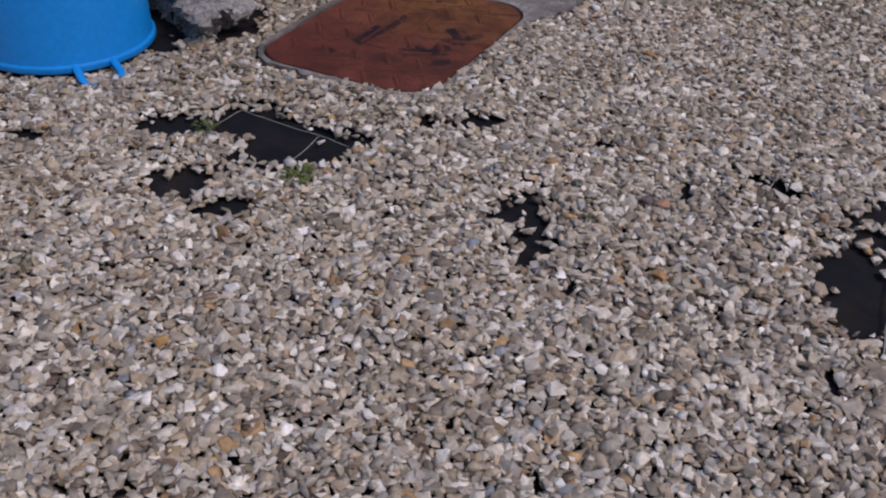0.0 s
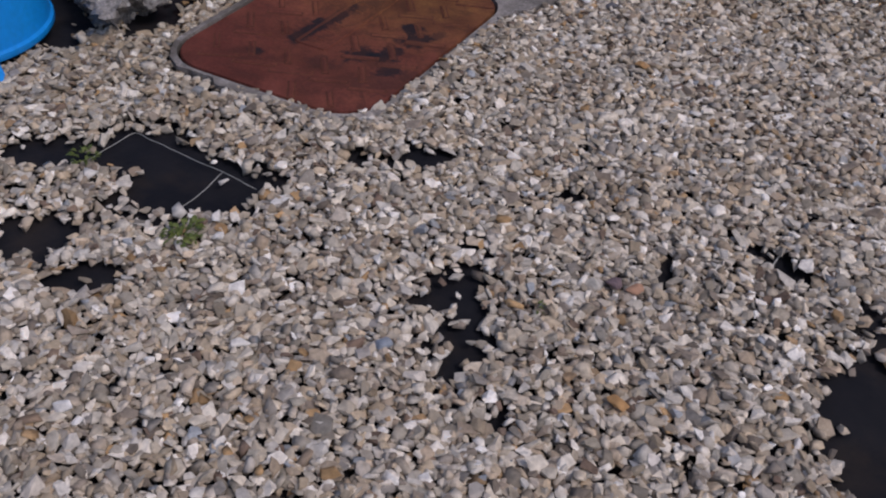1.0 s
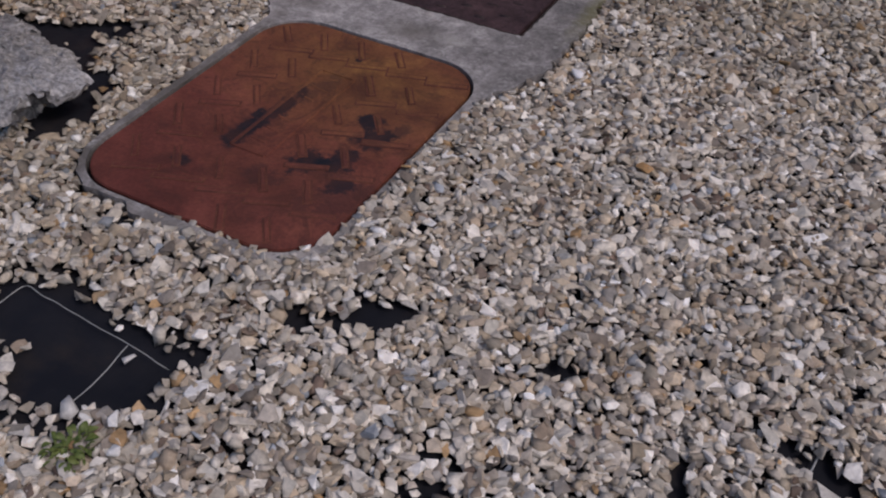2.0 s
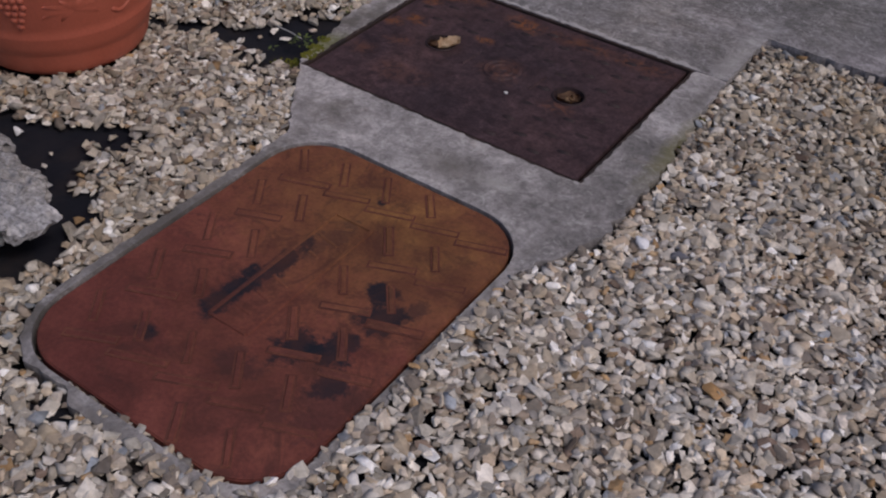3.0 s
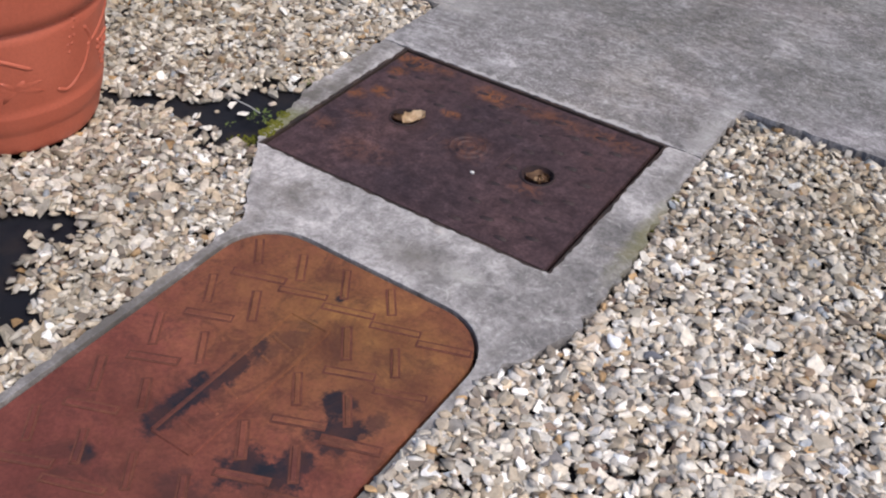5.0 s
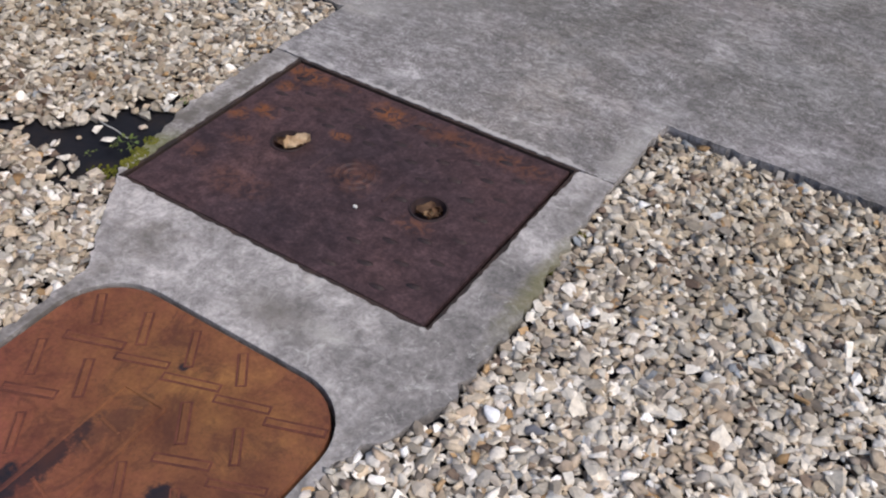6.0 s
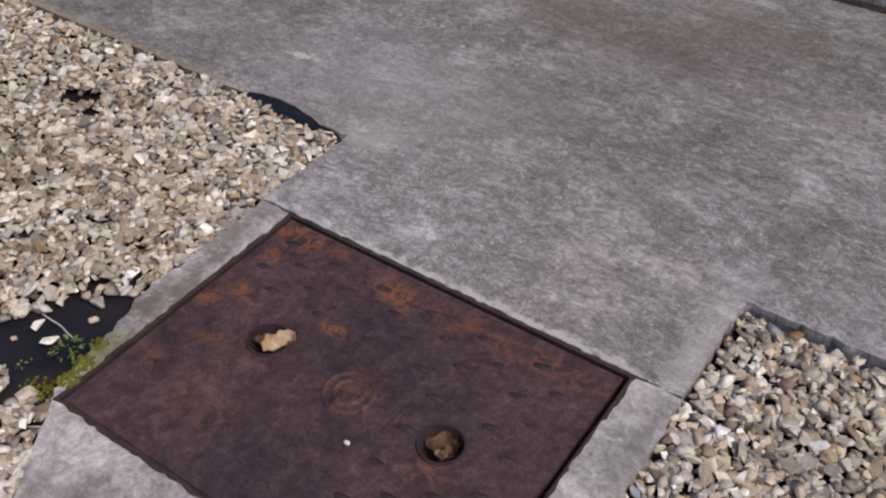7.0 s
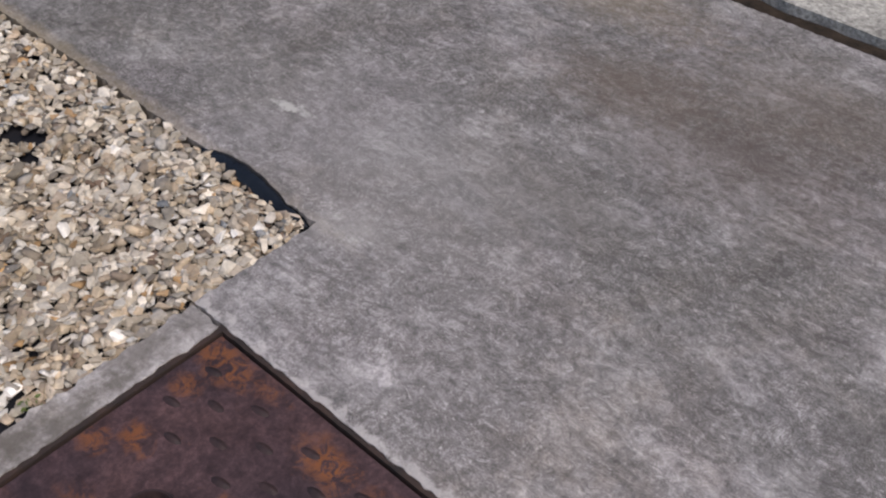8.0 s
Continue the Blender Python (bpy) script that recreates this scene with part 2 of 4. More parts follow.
for _x, _y, _rx, _ry, _k in ((-1.497, 2.80, 0.022, 0.06, 0.7), (-1.475, 2.66, 0.026, 0.07, 0.75), (-1.50, 2.60, 0.02, 0.04, 0.8), (-1.478, 2.745, 0.012, 0.03, 0.6), (-0.80, 2.80, 0.016, 0.06, 0.4), (-1.30, 2.33, 0.05, 0.03, 0.45), (-1.312, 1.98, 0.014, 0.30, 0.7), (-0.832, 1.95, 0.012, 0.26, 0.35), (-1.305, 1.68, 0.03, 0.06, 0.7), (-1.05, 1.62, 0.25, 0.016, 0.45)):
    _c = _m.mix(_m.math("MULTIPLY", _m.spot(_x, _y, _rx, _ry, 0, 1.0, 0.7), _k), _c, (0.12, 0.108, 0.095))
M_SURROUND = _m.done(_c, _n)

_m, _c, _n = concrete_material("pale_slab_concrete", (0.42, 0.41, 0.38), (0.29, 0.285, 0.265), (0.33, 0.30, 0.24))
M_PALE = _m.done(_c, _n)

# for the added, unseen wall
_m, _c, _n = concrete_material("blocker_grey", (0.22, 0.21, 0.195), (0.15, 0.142, 0.132), (0.19, 0.16, 0.13))
M_WALL = _m.done(_c, _n)

_m, _c, _n = concrete_material("broken_concrete", (0.44, 0.425, 0.42), (0.27, 0.26, 0.255), (0.40, 0.36, 0.30))
_v = _m.voronoi(40)
_c = _m.mix(_m.ramp(_m.noise(30, 6, 0.75), [(0.56, 0.0), (0.66, 0.7)]), _c, (0.09, 0.08, 0.07))
_c = _m.mix(0.45, _c, _m.ramp(_v, [(0.1, 1.25), (0.55, 0.6)]), "MULTIPLY")
_c = _m.mix(_m.ramp(_m.noise(75, 6, 0.8), [(0.54, 0.0), (0.62, 0.7)]), _c, (0.50, 0.49, 0.48))
_c = _m.mix(_m.ramp(_m.noise(58, 6, 0.8, distort=0.6), [(0.57, 0.0), (0.64, 0.75)]), _c, (0.08, 0.075, 0.07))
M_RUBBLE = _m.done(_c, _m.bump(_v, 0.008, 0.8, _n))


def rust_cover_material(name, stained):
    m = Nodes(name, 0.72, spec=0.2)
    big, mid, fine = m.noise(3.2, 5, 0.6, distort=0.5), m.noise(16, 5, 0.65), m.noise(150, 3, 0.7)
    col = m.ramp(big, [(0.32, (0.125, 0.036, 0.029)), (0.5, (0.178, 0.054, 0.041)), (0.68, (0.225, 0.075, 0.049))])
    ochre = m.math("MULTIPLY", m.spot(-1.03, 2.15, 0.20, 0.12, -12, 0.4, 1.0), m.ramp(mid, [(0.3, 0.45), (0.65, 1.0)]))
    col = m.mix(ochre, col, (0.255, 0.125, 0.042))
    col = m.mix(m.math("MULTIPLY", m.spot(-1.06, 2.0, 0.13, 0.16, 0, 0.9, 0.9), 0.35), col, (0.19, 0.075, 0.036))
    col = m.mix(0.8, col, m.ramp(mid, [(0.28, 0.6), (0.7, 1.25)]), "MULTIPLY")
    col = m.mix(0.5, col, m.ramp(fine, [(0.3, 0.6), (0.7, 1.3)]), "MULTIPLY")
    for x, y, rx, ry, turn, ragged, k in ((-1.122, 1.885, 0.016, 0.050, 0, 0.4, 1.0), (-1.108, 1.965, 0.013, 0.055, -3, 0.45, 0.85), (-1.085, 2.05, 0.012, 0.05, -8, 0.6, 0.4), (-0.975, 1.860, 0.024, 0.022, 30, 0.5, 1.0),
                                          (-0.930, 1.890, 0.020, 0.026, 0, 0.5, 0.95), (-0.922, 1.975, 0.024, 0.030, 0, 0.4, 1.0), (-0.950, 2.012, 0.016, 0.018, 0, 0.4, 1.0), (-0.888, 2.015, 0.012, 0.014, 0, 0.5, 0.6), (-0.900, 1.840, 0.018, 0.022, 0, 0.5, 0.8),
                                          (-1.158, 1.760, 0.013, 0.010, 0, 0.3, 1.0), (-1.077, 2.178, 0.006, 0.006, 0, 0.2, 1.0), (-0.88, 1.80, 0.05, 0.03, 50, 0.7, 0.4), (-1.02, 1.79, 0.022, 0.016, 0, 0.6, 0.5)):
        mask = m.math("MULTIPLY", m.spot(x, y, rx * 1.3, ry * 1.3, turn, ragged * 1.9, 0.26), k * stained)
        col = m.mix(m.math("MULTIPLY", mask, m.ramp(mid, [(0.35, 0.75), (0.55, 1.0)])), col, (0.014, 0.015, 0.022))
    smear = m.math("MULTIPLY", m.ramp(m.noise(9, 7, 0.75, distort=1.4), [(0.50, 0.0), (0.62, 0.55)]), stained)
    col = m.mix(smear, col, (0.055, 0.024, 0.02))
    edge = m.ramp(m.noise(7, 4), [(0.45, 0.0), (0.7, 0.4)])
    col = m.mix(edge, col, (0.085, 0.032, 0.022))
    return m.done(col, m.bump(fine, 0.0015, 0.6, m.bump(mid, 0.003, 0.4)), m.ramp(mid, [(0.3, 0.62), (0.7, 0.82)]))


def rust_plate_material():
    m = Nodes("dark_rusted_steel", 0.66, spec=0.28)
    big, mid, fine = m.noise(4.0, 5, 0.6, distort=0.4), m.noise(21, 5, 0.7), m.noise(170, 3, 0.7)
    col = m.ramp(big, [(0.3, (0.040, 0.026, 0.031)), (0.55, (0.064, 0.037, 0.040)), (0.75, (0.090, 0.049, 0.047))])
    spots = m.noise(48, 6, 0.75, distort=0.5)
    col = m.mix(0.75, col, m.ramp(mid, [(0.28, 0.55), (0.7, 1.35)]), "MULTIPLY")
    col = m.mix(0.85, col, m.ramp(spots, [(0.32, 0.5), (0.5, 1.0), (0.68, 1.6)]), "MULTIPLY")
    col = m.mix(m.ramp(m.noise(30, 6, 0.8), [(0.62, 0.0), (0.72, 0.5)]), col, (0.105, 0.05, 0.034))
    col = m.mix(0.6, col, m.ramp(fine, [(0.3, 0.5), (0.7, 1.5)]), "MULTIPLY")
    ragged_rust = m.ramp(m.noise(48, 7, 0.78, distort=0.8), [(0.45, 0.0), (0.53, 1.0)])
    for x, y, rx, ry, k in ((-1.43, 2.855, 0.05, 0.03, 0.9), (-1.396, 2.845, 0.045, 0.03, 0.95), (-1.416, 2.795, 0.03, 0.022, 0.9), (-1.426, 2.679, 0.03, 0.022, 1.0), (-1.394, 2.708, 0.032, 0.024, 1.0),
                            (-1.206, 2.836, 0.055, 0.035, 1.0), (-1.238, 2.727, 0.026, 0.016, 1.0), (-1.374, 2.62, 0.035, 0.025, 0.5), (-1.411, 2.549, 0.04, 0.03, 0.4), (-1.34, 2.86, 0.05, 0.02, 0.6),
                            (-1.06, 2.84, 0.14, 0.03, 0.5), (-0.93, 2.84, 0.08, 0.03, 0.5), (-1.30, 2.52, 0.08, 0.04, 0.25), (-1.0, 2.60, 0.04, 0.03, 0.5), (-1.15, 2.65, 0.06, 0.05, 0.35)):
        mask = m.math("MULTIPLY", m.spot(x, y, rx * 0.62, ry * 0.62, 0, 0.8, 0.6), k * 0.9)
        mask = m.math("MULTIPLY", mask, ragged_rust)
        col = m.mix(mask, col, m.mix(mid, (0.12, 0.045, 0.022), (0.27, 0.098, 0.03)))
    return m.done(col, m.bump(fine, 0.0015, 0.6, m.bump(mid, 0.004, 0.5)), m.ramp(mid, [(0.3, 0.48), (0.7, 0.75)]))


def plain_material(name, a, b, scale, rough, spec=0.4, depth=0.001, fine_scale=200.0):
    m = Nodes(name, rough, spec=spec)
    col = m.mix(m.ramp(m.noise(scale, 4, 0.6), [(0.32, 0.0), (0.68, 1.0)]), a, b)
    fine = m.noise(fine_scale, 3, 0.6)
    col = m.mix(0.3, col, m.ramp(fine, [(0.3, 0.7), (0.7, 1.25)]), "MULTIPLY")
    return m.done(col, m.bump(fine, depth, 0.5))


def membrane_material():
    m = Nodes("woven_black_membrane", 0.7, spec=0.18)
    dust = m.noise(13, 5, 0.65)
    weave = m.math("MULTIPLY", m.noise(1.0, 1, 0.5, m.scaled(600, 90, 50)), m.noise(1.0, 1, 0.5, m.scaled(90, 600, 50)))
    col = m.mix(m.ramp(dust, [(0.4, 0.0), (0.75, 0.5)]), (0.010, 0.011, 0.016), (0.028, 0.026, 0.029))
    col = m.mix(m.ramp(m.noise(6, 6, 0.7), [(0.5, 0.0), (0.72, 0.6)]), col, (0.045, 0.034, 0.027))
    return m.done(col, m.bump(weave, 0.001, 0.4, m.bump(m.noise(9, 3), 0.02, 0.5)))


M_COVER, M_BARS, M_PLATE, M_MEMBRANE = rust_cover_material("rusty_cast_iron", 1.0), rust_cover_material("rusty_worn_bars", 0.35), rust_plate_material(), membrane_material()
M_FRAME = plain_material("dark_iron_frame", (0.022, 0.017, 0.016), (0.05, 0.03, 0.024), 30, 0.75)
# darker than the plate, for its studs and lifting cups
M_STUD = plain_material("dark_steel", (0.020, 0.014, 0.016), (0.05, 0.030, 0.030), 45, 0.6, 0.3)
M_SKIRT = plain_material("rusty_skirt", (0.078, 0.030, 0.024), (0.165, 0.060, 0.039), 25, 0.8, 0.2)
M_SOIL = plain_material("dark_soil", (0.018, 0.014, 0.011), (0.045, 0.033, 0.024), 40, 0.95, 0.2, 0.004)
_m = Nodes("distant_gravel", 0.9, spec=0.2)
_v = _m.voronoi(55, out="Color")
_c = _m.mix(0.7, (0.40, 0.35, 0.29), _v, "SOFT_LIGHT")
_c = _m.mix(0.8, _c, _m.ramp(_m.voronoi(55), [(0.25, 1.1), (0.6, 0.25)]), "MULTIPLY")
_c = _m.mix(_m.ramp(_m.noise(1.3, 5, 0.6), [(0.45, 0.0), (0.7, 0.5)]), _c, (0.16, 0.13, 0.10))
M_FARGROUND = _m.done(_c, _m.bump(_m.voronoi(55), 0.01, 0.8))
M_TERRA = plain_material("terracotta_plastic", (0.40, 0.098, 0.057), (0.455, 0.118, 0.07), 7, 0.52, 0.35, 0.0006)
M_BLUE = plain_material("blue_plastic", (0.0, 0.265, 0.80), (0.0, 0.30, 0.85), 5, 0.38, 0.45, 0.0003, 90)
M_LEAF = plain_material("weed_leaf", (0.06, 0.105, 0.02), (0.15, 0.18, 0.045), 60, 0.55)
M_MOSS = plain_material("moss", (0.07, 0.085, 0.012), (0.16, 0.15, 0.025), 50, 0.95, 0.2)
M_DRY = plain_material("dry_leaf", (0.58, 0.38, 0.21), (0.84, 0.68, 0.48), 55, 0.7)
M_DRYDARK = plain_material("brown_leaf", (0.10, 0.052, 0.030), (0.26, 0.15, 0.085), 70, 0.7)
M_STRING = plain_material("pale_thread", (0.30, 0.31, 0.31), (0.48, 0.48, 0.46), 60, 0.7)
M_FOLD = plain_material("smooth_black_plastic", (0.014, 0.019, 0.029), (0.026, 0.033, 0.048), 30, 0.26, 0.6)
M_CHIP = plain_material("white_chip", (0.6, 0.58, 0.55), (0.75, 0.73, 0.7), 60, 0.8)


# ---- mesh helpers ----
def mesh_object(name, bm, material, smooth=False, sharp=40):
    data = bpy.data.meshes.new(name)
    bmesh.ops.recalc_face_normals(bm, faces=bm.faces)
    if smooth:
        for f in bm.faces:
            f.smooth = True
        for e in bm.edges:
            if len(e.link_faces) == 2 and e.calc_face_angle(0) > radians(sharp):
                e.smooth = False
    bm.to_mesh(data)
    bm.free()
    data.materials.append(material)
    return new(name, data)


def part(name, bm, material, parent, label="", smooth=False, sharp=40):
    ob = mesh_object(name, bm, material, smooth, sharp)
    ob.parent = parent
    if label:
        ob["label"] = label
    return ob


def thing(name, x, y, z, label, category, group="", kind=""):
    ob = new(name)
    ob.location = (x, y, z)
    ob.empty_display_size = 0.05
    return tagged(ob, label, category, group, kind)


def rounded_rect(x0, y0, x1, y1, r, steps=8):
    pts = []
    for cx, cy, a in ((x1 - r, y0 + r, -90), (x1 - r, y1 - r, 0), (x0 + r, y1 - r, 90), (x0 + r, y0 + r, 180)):
        for i in range(steps + 1):
            b = radians(a + 90 * i / steps)
            pts.append((cx + r * math.cos(b), cy + r * math.sin(b)))
    return pts


def circle(cx, cy, r, n=20):
    return [(cx + r * math.cos(2 * math.pi * i / n), cy + r * math.sin(2 * math.pi * i / n)) for i in range(n)]


def worn(loop, step, amount, scale=30.0):
    """Cut a closed outline into short pieces and push them about, as a broken edge is."""
    out = []
    for (ax, ay), (bx, by) in zip(loop, loop[1:] + loop[:1]):
        n = max(1, int(math.hypot(bx - ax, by - ay) / step))
        for i in range(n):
            x, y = ax + (bx - ax) * i / n, ay + (by - ay) * i / n
            d = noise.noise_vector((x * scale, y * scale, 3.1)) * amount + noise.noise_vector((x * scale * 3.3, y * scale * 3.3, 7.7)) * amount * 0.5
            out.append((x + d.x, y + d.y))
    return out


def slab(outer, holes, top, bottom, round_edge=0.0):
    """A flat body with an outline and openings."""
    bm = bmesh.new()
    edges = []
    for loop in (outer, *holes):
        vs = [bm.verts.new((x, y, top)) for x, y in loop]
        edges += [bm.edges.new((a, b)) for a, b in zip(vs, vs[1:] + vs[:1])]
    bmesh.ops.triangle_fill(bm, edges=edges, use_beauty=True, use_dissolve=False, normal=(0, 0, 1))
    faces = list(bm.faces)
    made = bmesh.ops.extrude_face_region(bm, geom=faces)["geom"]
    low = [g for g in made if isinstance(g, bmesh.types.BMVert)]
    for v in low:
        v.co.z = bottom
    if round_edge:
        lows = set(low)
        rim = [e for e in bm.edges if len(e.link_faces) == 2 and not any(v in lows for v in e.verts) and e.calc_face_angle(0) > 1.0]
        bmesh.ops.bevel(bm, geom=rim, offset=round_edge, segments=2, affect="EDGES", clamp_overlap=True)
    return bm


def add_box(bm, cx, cy, cz, sx, sy, sz, turn=0.0, taper=1.0):
    m = pose(cx, cy, cz, 0, 0, turn)
    vs = []
    for dz in (-0.5, 0.5):
        k = taper if dz > 0 else 1.0
        for dx, dy in ((-0.5, -0.5), (0.5, -0.5), (0.5, 0.5), (-0.5, 0.5)):
            vs.append(bm.verts.new(m @ Vector((dx * (sx * k if k == 1 else sx - (1 - k) * sy), dy * sy * k, dz * sz))))
    for q in ((3, 2, 1, 0), (4, 5, 6, 7), (0, 1, 5, 4), (1, 2, 6, 5), (2, 3, 7, 6), (3, 0, 4, 7)):
        bm.faces.new([vs[i] for i in q])


def lathe(bm, profile, n=64, start=0.0, sweep=360.0):
    full = sweep >= 360
    rings = []
    for r, z in profile:
        rings.append([bm.verts.new((r * math.cos(radians(start + sweep * i / n)), r * math.sin(radians(start + sweep * i / n)), z)) for i in range(n if full else n + 1)])
    for a, b in zip(rings, rings[1:]):
        for i in range(n):
            j = (i + 1) % len(a)
            bm.faces.new((a[i], a[j], b[j], b[i]))
    return rings


def tube(bm, pts, radius, n=6, flat=1.0):
    """A thin tube along points; its ends taper."""
    rings = []
    for i, p in enumerate(pts):
        p = Vector(p)
        d = (Vector(pts[min(i + 1, len(pts) - 1)]) - Vector(pts[max(i - 1, 0)])).normalized()
        a = d.orthogonal().normalized()
        b = d.cross(a)
        r = radius * (0.35 if i in (0, len(pts) - 1) else 1)
        rings.append([bm.verts.new(p + (a * math.cos(2 * math.pi * k / n) + b * math.sin(2 * math.pi * k / n)) * r) for k in range(n)])
    for u, v in zip(rings, rings[1:]):
        for k in range(n):
            bm.faces.new((u[k], u[(k + 1) % n], v[(k + 1) % n], v[k]))
    bm.faces.new(rings[0][::-1]), bm.faces.new(rings[-1])


def smooth_line(pts, per=6):
    """A Catmull-Rom line through points."""
    p = [Vector(q) for q in pts]
    p = [p[0] * 2 - p[1]] + p + [p[-1] * 2 - p[-2]]
    out = []
    for i in range(1, len(p) - 2):
        for k in range(per):
            t = k / per
            out.append(0.5 * (2 * p[i] + (p[i + 1] - p[i - 1]) * t + (2 * p[i - 1] - 5 * p[i] + 4 * p[i + 1] - p[i + 2]) * t * t + (3 * p[i] - p[i - 1] - 3 * p[i + 1] + p[i + 2]) * t ** 3))
    return out + [p[-2]]


# ---- plan ----
PATH_Y0, PATH_Y1 = 3.105, 4.086        # the concrete path runs along x
TONGUE_X0, TONGUE_X1, TONGUE_Y = -1.518, -0.784, 2.889
PLATE = (-1.457, 2.422, -0.851, 2.8895)
COVER = (-1.300, 1.643, -0.843, 2.255)


def bare(x, y):
    """How bare the ground is of gravel: above 1 the membrane shows. Numpy arrays or numbers."""
    x, y = np.asarray(x, float), np.asarray(y, float)
    best = np.zeros_like(x)
    for cx, cy, rx, ry, turn in HOLES:
        c, s = math.cos(radians(turn)), math.sin(radians(turn))
        u, v = ((x - cx) * c + (y - cy) * s) / rx, (-(x - cx) * s + (y - cy) * c) / ry
        best = np.maximum(best, 1.0 / np.maximum(np.sqrt(u * u + v * v), 1e-3))
    for outline in TORN:
        near, inside = np.full_like(x, 9.0), np.zeros(x.shape, bool)
        for (ax, ay), (bx, by) in zip(outline, outline[1:] + outline[:1]):
            ex, ey = bx - ax, by - ay
            k = np.clip(((x - ax) * ex + (y - ay) * ey) / (ex * ex + ey * ey), 0, 1)
            near = np.minimum(near, np.hypot(x - ax - k * ex, y - ay - k * ey))
            if ay != by:
                inside ^= ((ay > y) != (by > y)) & (x < ex * (y - ay) / ey + ax)
        best = np.maximum(best, 1.10 + np.where(inside, near / 0.055, -near / 0.13))
    for cx, cy, rx, ry, turn in ISLANDS:
        c, s = math.cos(radians(turn)), math.sin(radians(turn))
        u, v = ((x - cx) * c + (y - cy) * s) / rx, (-(x - cx) * s + (y - cy) * c) / ry
        best = np.where(u * u + v * v < 1, np.minimum(best, 1.10), best)
    return best


# torn places where the membrane lies open
TORN = (
    ((-1.177, 1.437), (-1.224, 1.36), (-1.30, 1.30), (-1.25, 1.275), (-1.19, 1.30), (-1.12, 1.335), (-1.085, 1.33), (-1.045, 1.245), (-0.95, 1.268), (-0.862, 1.36), (-0.872, 1.43), (-0.965, 1.437), (-1.051, 1.457)),
    ((-1.16, 1.14), (-1.09, 1.175), (-1.045, 1.195), (-1.03, 1.15), (-1.06, 1.095), (-1.12, 1.09)),
    ((-0.53, 1.45), (-0.505, 1.455), (-0.475, 1.40), (-0.44, 1.353), (-0.425, 1.29), (-0.39, 1.255), (-0.42, 1.20), (-0.45, 1.24), (-0.485, 1.296), (-0.525, 1.32), (-0.515, 1.39)),
    ((0.42, 1.80), (0.12, 1.80), (0.072, 1.71), (0.046, 1.61), (0.06, 1.54), (0.010, 1.44), (0.035, 1.345), (0.08, 1.285), (0.15, 1.265), (0.42, 1.23)),
    ((-1.84, 2.36), (-1.763, 2.412), (-1.67, 2.468), (-1.614, 2.562), (-1.53, 2.648), (-1.495, 2.62), (-1.46, 2.45), (-1.537, 2.365), (-1.575, 2.395), (-1.62, 2.432), (-1.70, 2.400)),
    ((-1.80, 1.95), (-1.66, 2.025), (-1.56, 2.088), (-1.528, 2.06), (-1.54, 1.99), (-1.49, 1.92), (-1.43, 1.89), (-1.45, 1.82), (-1.75, 1.88)),
    # open beside the lump; the black here also stands for its undercut's shade
    ((-1.46, 1.87), (-1.405, 1.875), (-1.392, 1.80), (-1.388, 1.735), (-1.43, 1.69), (-1.50, 1.75)),
    ((-1.80, 1.80), (-1.70, 1.79), (-1.60, 1.75), (-1.52, 1.70), (-1.48, 1.63), (-1.50, 1.575), (-1.56, 1.585), (-1.62, 1.66), (-1.72, 1.74)),
    ((-1.262, 1.640), (-1.225, 1.648), (-1.13, 1.614), (-1.135, 1.598), (-1.235, 1.622)),
)
# loose stones left lying on the open membrane
ISLANDS = ((0.125, 1.515, 0.10, 0.022, -18), (0.16, 1.285, 0.05, 0.022, 20), (0.09, 1.62, 0.06, 0.02, 10), (-1.085, 1.315, 0.045, 0.028, -30), (-0.93, 1.285, 0.07, 0.018, 30), (-0.445, 1.30, 0.03, 0.012, 0), (-1.57, 2.41, 0.03, 0.014, 20), (-1.555, 2.015, 0.03, 0.012, 20))
HOLES = (
    (-0.965, 1.095, 0.06, 0.03, 30), (-1.46, 1.13, 0.035, 0.022, 30), (-1.28, 1.27, 0.035, 0.03, 30), (-1.23, 1.19, 0.03, 0.012, 20), (-0.98, 1.597, 0.05, 0.006, -6),
    # small gaps
    (-0.70, 1.615, 0.075, 0.024, 42), (-0.785, 1.555, 0.022, 0.018, 0), (-0.44, 1.655, 0.042, 0.014, 25), (-0.085, 1.665, 0.05, 0.024, -10), (-0.14, 1.685, 0.018, 0.018, 0),
    (-0.243, 1.556, 0.014, 0.055, 10), (-0.33, 1.16, 0.012, 0.03, 0), (0.088, 1.14, 0.015, 0.042, 10),
    (-1.78, 2.62, 0.03, 0.008, 20), (-1.90, 2.70, 0.03, 0.007, 10),
    # near the edge of the path
    (-2.02, 2.94, 0.045, 0.016, 30), (-1.97, 2.915, 0.02, 0.014, 0),
)


def level(x, y):
    """The height of the gravel's top."""
    x, y = np.asarray(x, float), np.asarray(y, float)
    z = -0.005 + 0.005 * np.sin(2.3 * x + 1.0) * np.sin(1.9 * y + 0.5)
    z = z + 0.001 * np.exp(-(((x + 0.55) / 0.45) ** 2 + ((y - 3.05) / 0.35) ** 2))      # lower below the path's edge
    z = z + 0.012 * np.exp(-(((x + 0.76) / 0.14) ** 2 + ((y - 1.85) / 0.35) ** 2))       # heaped against the iron cover
    z = z + 0.012 * np.exp(-(((y - 1.585) / 0.045) ** 2)) * ((x > -1.36) & (x < -0.80))        # and over its front edge
    z = z + 0.007 * np.exp(-(((y - 3.09) / 0.12) ** 2)) * (x < -1.45)
    return z


